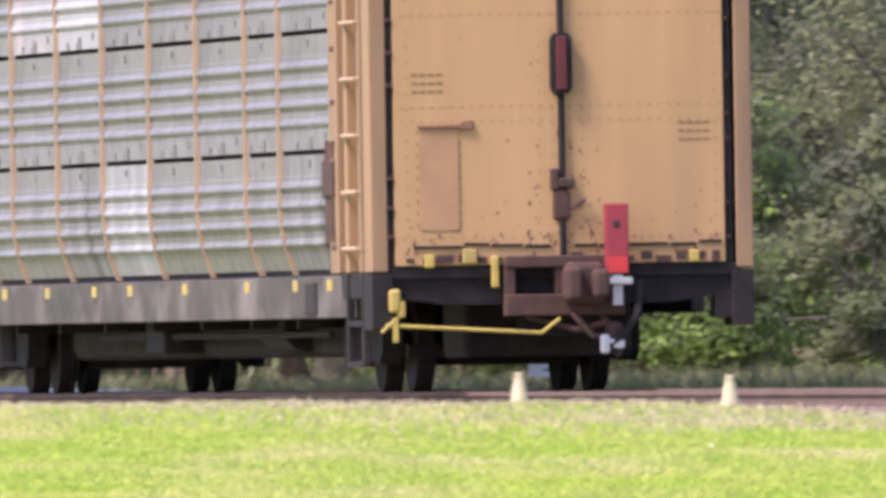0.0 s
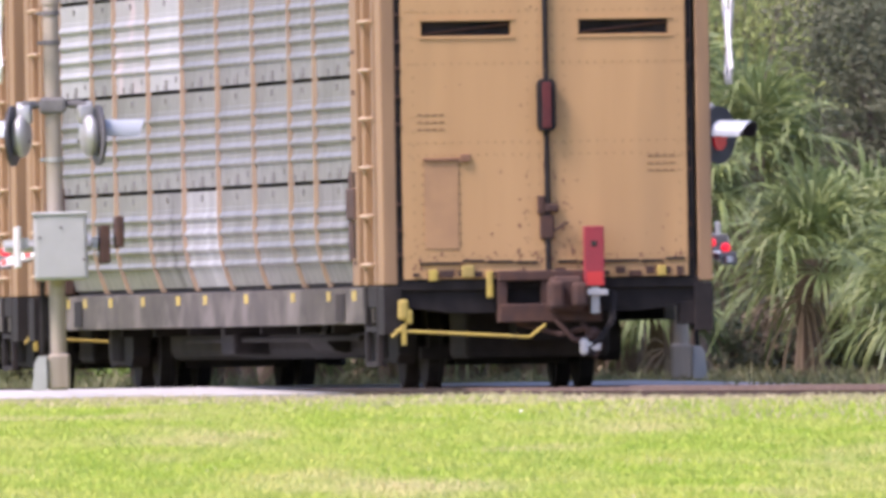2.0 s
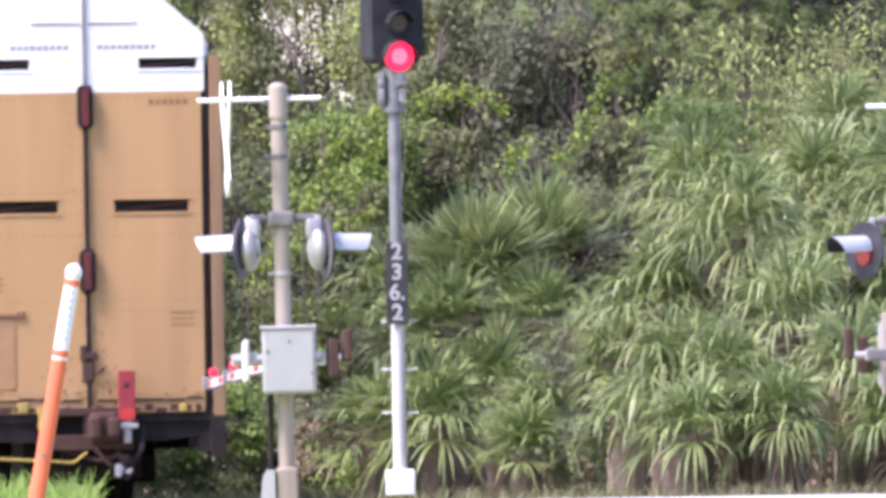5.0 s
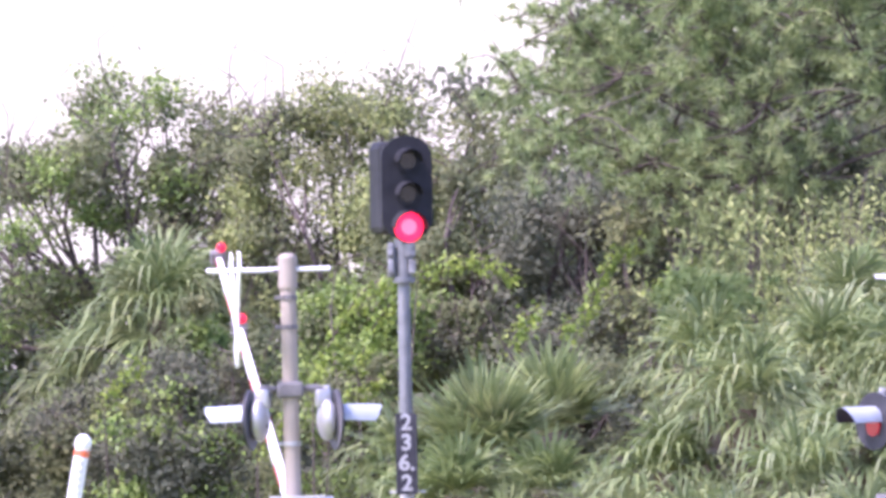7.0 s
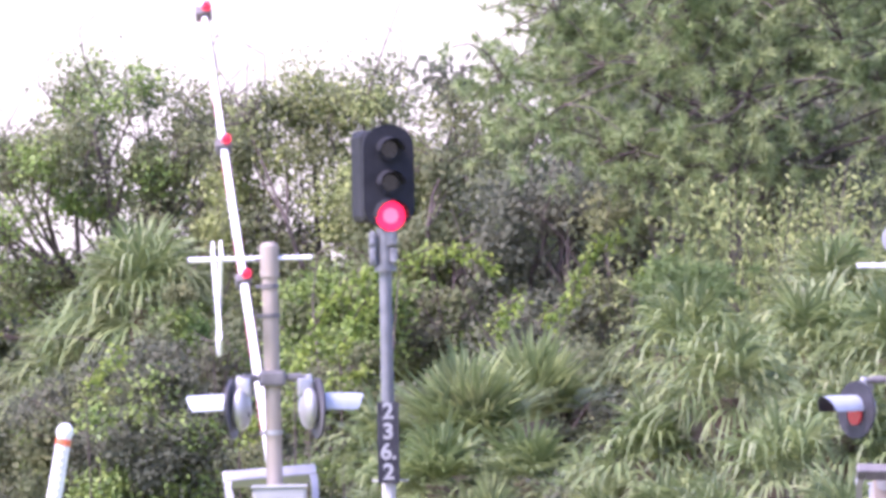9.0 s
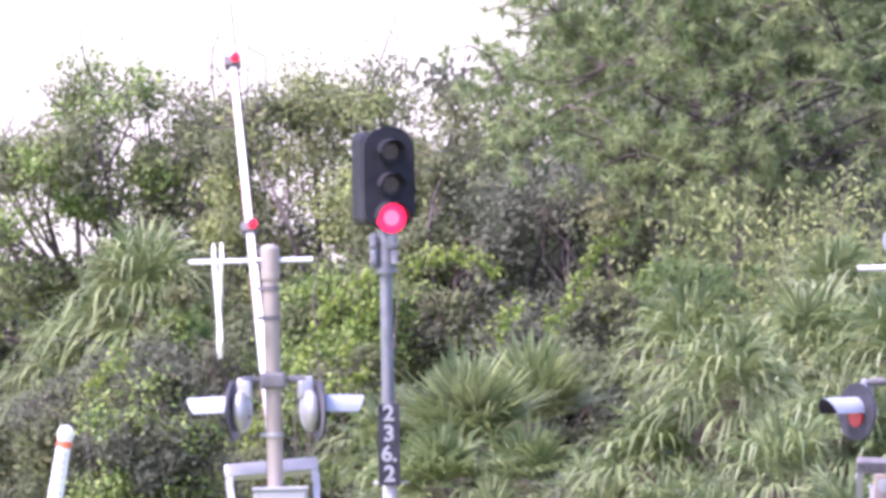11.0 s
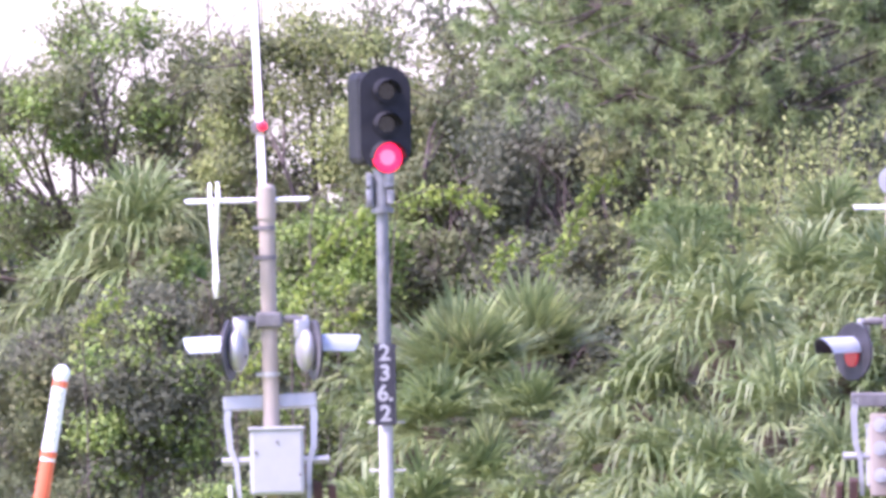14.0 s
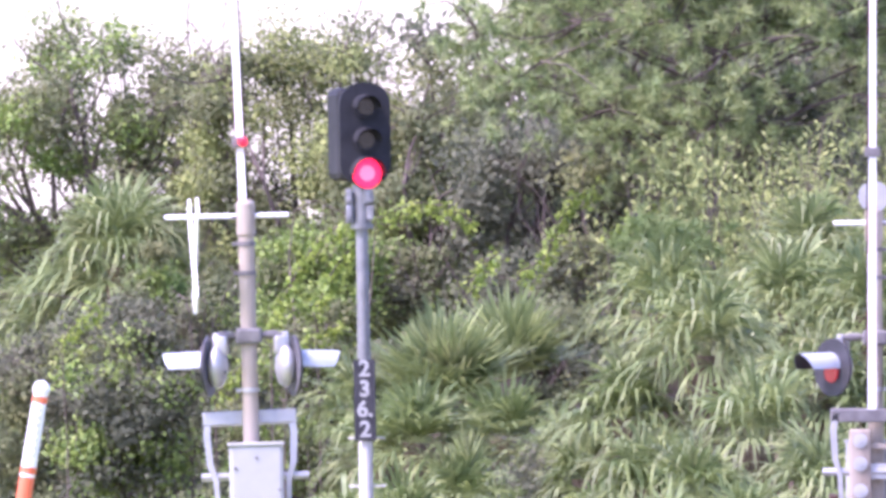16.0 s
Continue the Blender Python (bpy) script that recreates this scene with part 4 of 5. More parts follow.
# ---- the block signal ----
def block_signal():
    s = thing("block_signal", "black three-lens railway signal on a grey pole showing red", "railway signal", pose(1.33, 360, -0.02, 0, -0.1, 0))
    bm = B()
    box(bm, -0.17, 0.17, -0.17, 0.17, 0, 0.3, 0.02)
    part("foundation", bm, M["white_base"], s, "whitewashed concrete foundation")
    bm = B()
    cyl(bm, (0, 0, 0.3), (0, 0, 2.0), 0.078, seg=20)
    part("lower_pole", bm, M["pole_low"], s, "whitish lower pole")
    bm = B()
    cyl(bm, (0, 0, 2.0), (0, 0, 4.6), 0.078, 0.07, seg=20)
    part("upper_pole", bm, M["pole"], s, "dull grey upper pole")
    for z in (0.95, 1.45, 2.0):
        bm = B()
        cyl(bm, (-0.2, 0, z), (0.22, 0, z), 0.014, seg=8)
        part("step", bm, M["pole_low"], s)
    bm = B()
    cyl(bm, (0, 0, 4.42), (0, 0, 4.9), 0.10, seg=16)
    cyl(bm, (0, 0, 4.40), (0, 0, 4.46), 0.13, seg=16)
    box(bm, -0.18, -0.09, -0.08, 0.06, 4.46, 4.82, 0.01)
    box(bm, 0.06, 0.14, -0.1, 0.06, 4.5, 4.62, 0.01)
    box(bm, 0.02, 0.13, -0.12, 0.06, 4.68, 4.86, 0.01)
    part("bracket", bm, M["pole"], s, "grey mounting bracket")
    for x, w in ((-0.145, 0.035), (0.10, 0.04)):
        for z in (4.50, 4.70):
            bm = B()
            box(bm, x - w, x + w, -0.13, -0.06, z, z + 0.16, 0.012)
            part("lug", bm, M["lug"], s, "worn grey bracket lug")
    yaw = Matrix.Translation((0.045, 0, 5.46)) @ Matrix.Rotation(radians(13), 4, "Z")
    bm = B()
    n = 12
    w, h = 0.30, 0.62
    out = []
    for i in range(n + 1):
        a = math.pi * i / n
        out.append((w * math.cos(a), h + 0.05 - w + 0.85 * w * math.sin(a)))
    for i in range(n + 1):
        a = math.pi + math.pi * i / n
        out.append((w * math.cos(a), -h + w + 0.85 * w * math.sin(a)))
    prism(bm, out, -0.06, 0.0)
    plate = part("backplate", bm, M["signal"], s, "black oval backplate")
    plate.matrix_basis = yaw
    bm = B()
    box(bm, -0.30, 0.14, 0.0, 0.62, -0.50, 0.56, 0.08)
    part("case", bm, M["signal"], plate, "black signal case")
    for k, z in enumerate((0.335, -0.045, -0.425)):
        bm = B()
        cyl(bm, (0, -0.11, z), (0, -0.06, z), 0.135 if k < 2 else 0.18, seg=24)
        part("lens_ring", bm, M["signal"], plate)
        # lit disc is drawn larger than a lens, glare put into its size
        bm = B()
        cyl(bm, (0, -0.118, z), (0, -0.108, z), 0.172 if k == 2 else 0.095, seg=24)
        lens = part("lens", bm, M["red_lit"] if k == 2 else M["dark_lens"], plate, "lit red lens widened to take in its glare" if k == 2 else "dark unlit lens")
        if k == 2:
            # paler disc added for the bright middle of the glare
            bm = B()
            cyl(bm, (0, -0.124, z), (0, -0.117, z), 0.09, seg=20)
            part("glare_core", bm, M["red_core"], lens)
        # half-round hood
        bm = B()
        m = 12
        for ra, f in ((0.15, 1), (0.14, -1)) if k < 2 else ((0.195, 1), (0.187, -1)):
            pa = [bm.verts.new((ra * math.cos(math.pi * i / m), -0.06, z + ra * math.sin(math.pi * i / m))) for i in range(m + 1)]
            pb = [bm.verts.new((ra * math.cos(math.pi * i / m), -0.28, z + ra * math.sin(math.pi * i / m) - 0.02)) for i in range(m + 1)]
            for i in range(m):
                q = (pa[i], pa[i + 1], pb[i + 1], pb[i])
                bm.faces.new(q if f > 0 else q[::-1])
        part("hood", bm, M["signal"], plate)
    # number plate
    bm = B()
    box(bm, -0.125, 0.125, -0.115, -0.10, 1.97, 2.90, 0.004)
    np_ = part("number_plate", bm, M["disc"], s, "black plate with white numerals")
    for i, ch in enumerate(("2", "3", "6.", "2")):
        cu = bpy.data.curves.new("numeral", "FONT")
        cu.body = ch
        cu.size = 0.255
        cu.align_x, cu.align_y = "CENTER", "CENTER"
        cu.extrude = 0.003
        cu.offset = 0.008
        ob = new("numeral", cu)
        ob.data.materials.append(M["box"])
        ob.parent = np_
        ob.matrix_basis = pose(0, -0.119, 2.79 - i * 0.232, 90, 0, 0)
    return s


block_signal()


# ---- small things by the track ----
def marker_post():
    p = thing("marker_post", "leaning orange and white plastic marker post in the grass", "marker post", pose(-2.29, 285, -0.14, 0, 10.2, 0))
    bm = B()
    cyl(bm, (0, 0, 0), (0, 0, 1.5), 0.075, 0.07, seg=18)
    part("lower_tube", bm, M["orange"], p, "orange plastic tube")
    bm = B()
    cyl(bm, (0, 0, 1.5), (0, 0, 2.26), 0.07, 0.066, seg=18)
    tube = part("upper_tube", bm, M["signwhite"], p, "white plastic sleeve")
    for z, r in ((1.56, 0.074), (2.21, 0.07)):
        bm = B()
        cyl(bm, (0, 0, z - 0.03), (0, 0, z + 0.03), r, seg=18)
        part("band", bm, M["orange"], tube, "orange band")
    for k in range(7):
        bm = B()
        box(bm, 0.01 * math.sin(k), 0.03, -0.075, -0.064, 1.68 + k * 0.07, 1.72 + k * 0.07)
        part("text_bar", bm, M["visor"], tube)
    bm = B()
    ball(bm, (0, 0, 2.30), 0.078, 1, 1, 1.1, 16, 10)
    part("cap", bm, M["signwhite"], p, "rounded white cap", smooth=True)
    bm = B()
    cyl(bm, (0.0, -0.08, 0.62), (0, -0.07, 0.62), 0.02, seg=8)
    part("bolt", bm, M["clamp"], p)


def small_sign():
    s = thing("track_sign", "small white sign with grey text lines on a dark post", "sign", pose(9.72, 271, -0.25))
    bm = B()
    box(bm, -0.03, 0.09, 0, 0.06, 0, 0.55, 0.006)
    part("sign_post", bm, M["black"], s)
    bm = B()
    box(bm, -0.21, 0.21, -0.03, 0.0, 0.29, 0.57, 0.006)
    b = part("board", bm, M["signwhite"], s, "white board")
    for k in range(3):
        bm = B()
        box(bm, -0.16 + 0.08 * (k == 2), 0.17, -0.034, -0.03, 0.50 - k * 0.08, 0.525 - k * 0.08)
        part("text_line", bm, M["grey_text"], b)


def faded_cone(x, y):
    c = thing("ground_marker", "faded yellow ground marker beside the track", "marker", pose(x, y, height(x, y) - 0.02), group="ground markers")
    bm = B()
    cyl(bm, (0, 0, 0), (0, 0, 0.24), 0.085, 0.04, seg=10)
    box(bm, -0.085, 0.085, -0.085, 0.085, 0, 0.05, 0.02)
    box(bm, -0.035, 0.027, -0.03, 0.03, 0.20, 0.29, 0.01)
    part("body", bm, M["cone"], c)


marker_post()
small_sign()
faded_cone(8.35, 240)
faded_cone(9.63, 232)


# ---- vegetation ----
rng = np.random.default_rng(11)


def unit(v):
    return v / np.maximum(1e-9, np.linalg.norm(v, axis=-1, keepdims=True))


def leaf_object(name, centres, length, width, material, parent, label="", droop=0.3, face_up=0.6, out=None):
    """Many small four-sided leaves, bent along the rib, in one mesh."""
    n = len(centres)
    d = unit(rng.normal(size=(n, 3)) + np.array([0, 0, -droop]))
    up = unit(rng.normal(size=(n, 3)) * 0.55 + (out if out is not None else 0) + np.array([0, -0.15, face_up]))
    s = unit(np.cross(d, up))
    ln = (length * rng.uniform(0.6, 1.3, n))[:, None]
    wd = (width * rng.uniform(0.6, 1.3, n))[:, None]
    nrm = np.cross(s, d)
    v = np.stack([centres - d * ln * 0.5, centres + s * wd * 0.5 + nrm * wd * 0.12, centres + d * ln * 0.5, centres - s * wd * 0.5 + nrm * wd * 0.12], 1).reshape(-1, 3)
    me = bpy.data.meshes.new(name)
    me.vertices.add(4 * n)
    me.vertices.foreach_set("co", v.astype(np.float32).ravel())
    me.loops.add(4 * n)
    me.loops.foreach_set("vertex_index", np.arange(4 * n, dtype=np.int32))
    me.polygons.add(n)
    me.polygons.foreach_set("loop_start", np.arange(0, 4 * n, 4, dtype=np.int32))
    me.polygons.foreach_set("loop_total", np.full(n, 4, dtype=np.int32))
    me.update(calc_edges=True)
    me.materials.append(material)
    ob = new(name, me)
    ob.parent = parent
    return tagged(ob, label)


def tri_object(name, v, faces_of, material, parent=None, label=""):
    """v: (n, k, 3) points; faces_of: faces over the k points of each piece."""
    n, k, _ = v.shape
    base = (np.arange(n) * k)[:, None]
    idx = np.concatenate([base + np.array(f)[None, :] for f in faces_of], 1)
    per = [len(f) for f in faces_of]
    flat = idx.ravel().astype(np.int32)
    tot = np.tile(per, n).astype(np.int32)
    st = np.concatenate([[0], np.cumsum(tot)[:-1]]).astype(np.int32)
    me = bpy.data.meshes.new(name)
    me.vertices.add(n * k)
    me.vertices.foreach_set("co", v.reshape(-1, 3).astype(np.float32).ravel())
    me.loops.add(len(flat))
    me.loops.foreach_set("vertex_index", flat)
    me.polygons.add(len(tot))
    me.polygons.foreach_set("loop_start", st)
    me.polygons.foreach_set("loop_total", tot)
    me.update(calc_edges=True)
    me.materials.append(material)
    ob = new(name, me)
    ob.parent = parent
    return tagged(ob, label)


def limb(bm, a, b, r0, r1, bend=0.15, n=4, seg=6):
    a, b = Vector(a), Vector(b)
    off = Vector(rng.normal(size=3)) * (b - a).length * bend
    pts = [a.lerp(b, i / n) + off * math.sin(math.pi * i / n) for i in range(n + 1)]
    for i in range(n):
        cyl(bm, pts[i], pts[i + 1], r0 + (r1 - r0) * i / n, r0 + (r1 - r0) * (i + 1) / n, seg=seg, caps=False)
    return pts


def clumps_in(c, r, n, shell=0.55):
    p = unit(rng.normal(size=(n, 3))) * (shell + (1 - shell) * rng.random((n, 1)) ** 0.6)
    p[:, 2] = np.where(p[:, 2] < -0.6, p[:, 2] * 0.5, p[:, 2])
    p += rng.normal(size=(n, 3)) * 0.12
    return np.array(c) + p * np.array(r)


LUSH = 1.8


def leafy(kind, label, category, x, y, crown_z, radii, clumps, per, spread, length, width, mats, limbs=10, trunk_r=0.10, twigs=0, group=""):
    """A tree or bush: trunk and limbs to clump centres, a crown of leaves round them."""
    z0 = height(x, y) - 0.05
    t = thing(kind, label, category, pose(x, y, z0), group)
    c = np.array([0, 0, crown_z])
    cl = clumps_in(c, radii, clumps)
    cl[:, 2] = np.maximum(cl[:, 2], 0.15)
    bm = B()
    fork = (rng.normal() * 0.1, rng.normal() * 0.1, max(0.3, crown_z - radii[2] * 0.75))
    limb(bm, (0, 0, 0), fork, trunk_r * 1.3, trunk_r, 0.05)
    ends = cl[rng.permutation(clumps)[:limbs]]
    for q in ends:
        pts = limb(bm, fork, q, trunk_r * 0.5, 0.012, 0.12, 5, 5)
        for k in range(2):
            e = Vector(q) + Vector(rng.normal(size=3)) * spread * 1.2
            limb(bm, pts[3], e, 0.02, 0.006, 0.15, 3, 4)
    for k in range(twigs):
        q = ends[rng.integers(len(ends))]
        e = q + np.array([rng.normal() * 0.5, rng.normal() * 0.3, abs(rng.normal()) * 0.85])
        limb(bm, q, e, 0.014, 0.004, 0.2, 4, 4)
    part("trunk", bm, M["bark"], t, "grey-brown trunk and limbs")
    per_c = np.maximum(4, (per * LUSH * rng.uniform(0.4, 1.6, clumps)).astype(int))
    owner = np.repeat(np.arange(clumps), per_c)
    pts = cl[owner] + rng.normal(size=(len(owner), 3)) * spread * rng.uniform(0.6, 1.3, clumps)[owner][:, None] * np.array([1, 1, 0.75])
    pts[:, 2] = np.maximum(pts[:, 2], 0.03)
    out = unit(pts - cl[owner]) * 0.8 + unit(pts - c) * 0.5
    if len(mats) == 1:
        leaf_object("crown", pts, length, width, M[mats[0]], t, "leafy crown with gaps", out=out)
    else:
        pick = rng.random(clumps)[owner] < 0.62
        leaf_object("crown", pts[pick], length, width, M[mats[0]], t, "leafy crown with gaps", out=out[pick])
        leaf_object("crown", pts[~pick], length, width, M[mats[1]], t, "clumps in the second leaf colour", out=out[~pick])
    return t


def palm(x, y, z, fan, fronds, label="green cabbage palm with drooping fan fronds", skirt=3, droop=1.0):
    """A fan palm: trunk with boots, fronds of narrow folded leaflets that hang from arching stalks."""
    z0 = height(x, y) - 0.03
    t = thing("fan_palm", label, "palm", pose(x, y, z0), "fan palms")
    h = max(0.15, z - z0)
    bm = B()
    n = max(2, int(h / 0.25))
    for i in range(n):
        a, b = h * i / n, h * (i + 1) / n
        cyl(bm, (0, 0, a), (0, 0, b + 0.02), 0.17, 0.20, seg=9, caps=True)
    part("trunk", bm, M["palm_bark"], t, "rough brown palm trunk")
    segs = np.array([0.08, 0.40, 0.68, 0.88, 1.0])
    down = np.array([0, 0, -1.0])
    for i in range(fronds + skirt):
        old = i >= fronds
        az = i * 2.39996 + rng.normal() * 0.2
        f = i / max(1, fronds)
        el = radians(86 - (100 if droop > 0.5 else 58) * f ** 1.1 + rng.normal() * 8) if not old else radians(rng.uniform(-75, -45))
        fwd = np.array([math.cos(el) * math.cos(az), math.cos(el) * math.sin(az), math.sin(el)])
        side = np.array([-math.sin(az), math.cos(az), 0])
        base = np.array([0, 0, h - 0.05])
        ln = fan * rng.uniform(0.35, 0.8) * (0.7 if old else 1)
        hub = base + fwd * ln + down * 0.10 * ln
        w = 0.016
        q = base + fwd * ln * 0.6
        verts = [base - side * w, base + side * w, q + side * w * 0.7, q - side * w * 0.7, hub + side * 0.01, hub - side * 0.01]
        faces = [(0, 1, 2, 3), (3, 2, 4, 5)]
        f2 = unit(fwd + down * (0.10 + 0.3 * rng.random()) * droop)
        up = unit(np.cross(f2, side)) * -1
        if up[2] < 0:
            up = -up
        nl = 24 if not old else 14
        r = fan * rng.uniform(1.1, 1.5)
        for k in range(nl):
            a = radians(-105 + 210 * (k + 0.5) / nl + rng.normal() * 4)
            d = unit(math.cos(a) * f2 + 0.8 * math.sin(a) * side + up * (0.30 - 0.25 * math.cos(a)) + rng.normal(size=3) * 0.05)
            perp = unit(np.cross(d, up))
            rl = r * (1 - 0.22 * abs(a) / 1.9) * rng.uniform(0.8, 1.15)
            dr = rng.uniform(0.15, 0.85) * droop * (1.6 if old else 1)
            mid = hub + d[None, :] * (segs * rl * (1 - 0.18 * segs * droop))[:, None] + down[None, :] * (dr * rl * np.clip(segs - 0.15, 0, 1) ** 2.6)[:, None]
            wd = np.array([0.008, 0.0185, 0.017, 0.009])
            fold = up[None, :] * wd[:, None] * 0.6
            o = len(verts)
            verts += list(mid[:4] + perp * wd[:, None] + fold) + list(mid[:4] - perp * wd[:, None] + fold) + [mid[4]]
            faces += [(o, o + 1, o + 5, o + 4), (o + 1, o + 2, o + 6, o + 5), (o + 2, o + 3, o + 7, o + 6), (o + 3, o + 8, o + 7)]
        raw("dead_frond" if old else "frond", [tuple(p) for p in verts], faces, M["dead"] if old else M["palm"], t, "dry brown hanging frond" if old else "")
    return t


def pine(x, y, h, spots, per, label, coat="needle"):
    """A pine: trunk, limbs, and tufts of long needles at the given (x, y, z, radius) spots."""
    z0 = height(x, y) - 0.05
    t = thing("pine_tree", label, "pine tree", pose(x, y, z0), "pine trees")
    bm = B()
    limb(bm, (0, 0, 0), (rng.normal() * 0.2, 0, h), 0.17, 0.05, 0.02, 8, 8)
    tufts = []
    for (sx, sy, sz, r) in spots:
        limb(bm, (0, 0, max(0.5, sz - 0.25 - 0.35 * abs(sx))), (sx, sy, sz), 0.04, 0.012, 0.10, 6, 5)
        for k in range(per):
            q = np.array([sx, sy, sz]) + rng.normal(size=3) * r * np.array([0.6, 0.6, 0.42])
            tufts.append(q)
            if k % 3 == 0:
                limb(bm, (sx, sy, sz), q, 0.016, 0.006, 0.12, 3, 4)
    part("trunk", bm, M["bark"], t, "dark scaly trunk and limbs")
    tufts = np.array(tufts)
    m = 34
    n = len(tufts) * m
    c = np.repeat(tufts, m, 0)
    d = unit(rng.normal(size=(n, 3)) + np.array([0, 0, 0.35]))
    s = unit(np.cross(d, rng.normal(size=(n, 3))))
    ln = rng.uniform(0.13, 0.24, n)[:, None]
    wd = 0.011
    v = np.stack([c - s * wd, c + s * wd, c + d * ln - np.array([0, 0, 0.03])], 1)
    tri_object("needles", v, [(0, 1, 2)], M[coat], t, "long soft green needles")
    return t


def reed_bush(x, y, h, r, stems, label):
    """A wispy shrub: many thin upright stems with small narrow leaves."""
    z0 = height(x, y) - 0.05
    t = thing("wispy_shrub", label, "shrub", pose(x, y, z0), "wispy shrubs")
    pts = []
    for k in range(stems):
        a = np.array([rng.normal() * r * 0.4, rng.normal() * r * 0.3, 0])
        top = np.array([a[0] * 1.9 + rng.normal() * 0.25, a[1] * 1.5, h * rng.uniform(0.72, 1.06)])
        if k % 2 == 0:
            bm = B()
            limb(bm, a, top, 0.018, 0.004, 0.04, 4, 4)
            part("stem", bm, M["bark"], t)
        for j in range(150):
            f = rng.uniform(0.3, 1.0)
            pts.append(a + (top - a) * f + rng.normal(size=3) * np.array([0.16, 0.16, 0.12]) * (1.25 - f * 0.7))
    leaf_object("foliage", np.array(pts), 0.12, 0.036, M["fennel"], t, "fine yellow-green foliage", droop=-0.8, face_up=0.2)
    return t


OAK = "dense green oak with ivy and bare twigs behind the track"
leafy("oak_tree", OAK, "tree", -2.3, 428, 6.1, (2.3, 1.5, 2.1), 120, 185, 0.205, 0.085, 0.052, ("oak", "vine"), 34, 0.12, 90, "oak trees")
leafy("oak_tree", OAK, "tree", -5.6, 436, 5.3, (2.2, 1.5, 2.3), 95, 215, 0.22, 0.085, 0.052, ("oak", "vine"), 24, 0.12, 50, "oak trees")
leafy("oak_tree", "thin-topped oak with yellowing leaves behind the track", "tree", 0.75, 426, 6.0, (1.6, 1.3, 2.1), 105, 190, 0.215, 0.085, 0.05, ("oak", "fennel"), 24, 0.10, 80, "oak trees")
leafy("oak_tree", "ragged oak with reddish young leaves behind the track", "tree", 2.6, 422, 5.4, (1.5, 1.2, 2.2), 95, 215, 0.215, 0.095, 0.058, ("oak", "fennel"), 18, 0.10, 40, "oak trees")
leafy("shade_tree", "tree with shade put into its leaf colour and brown inner twigs", "tree", 3.9, 410, 4.4, (1.7, 1.2, 2.2), 76, 220, 0.23, 0.11, 0.06, ("shaded_leaf",), 22, 0.10, 60, "shade trees")
leafy("shade_tree", "tree beneath the pine with shade put into its leaf colour", "tree", 6.2, 404, 5.0, (2.2, 1.2, 2.6), 90, 230, 0.25, 0.11, 0.06, ("shaded_leaf", "oak"), 18, 0.10, 40, "shade trees")
leafy("shade_tree", "tree in the tree line with shade put into its leaf colour", "tree", 9.0, 398, 4.6, (2.2, 1.3, 2.8), 65, 230, 0.34, 0.09, 0.046, ("shaded_leaf", "oak"), 12, 0.10, 24, "shade trees")
LUSH = 1.2
for i, (x, y, cz) in enumerate(((10.6, 372, 4.2), (12.3, 362, 4.0), (13.6, 352, 4.3), (14.9, 345, 4.2), (16.6, 340, 4.0), (18.2, 336, 4.2))):
    leafy("shade_tree", "dense tree in the tree line, shade put into its dark green leaves", "tree", x, y, cz, (1.6, 1.2, 2.6), 55, 230, 0.33, 0.095, 0.05, ("shaded_leaf",) if i < 3 else ("oak", "shaded_leaf"), 22 if i < 3 else 10, 0.13, 14, "shade trees")
LUSH = 1.6
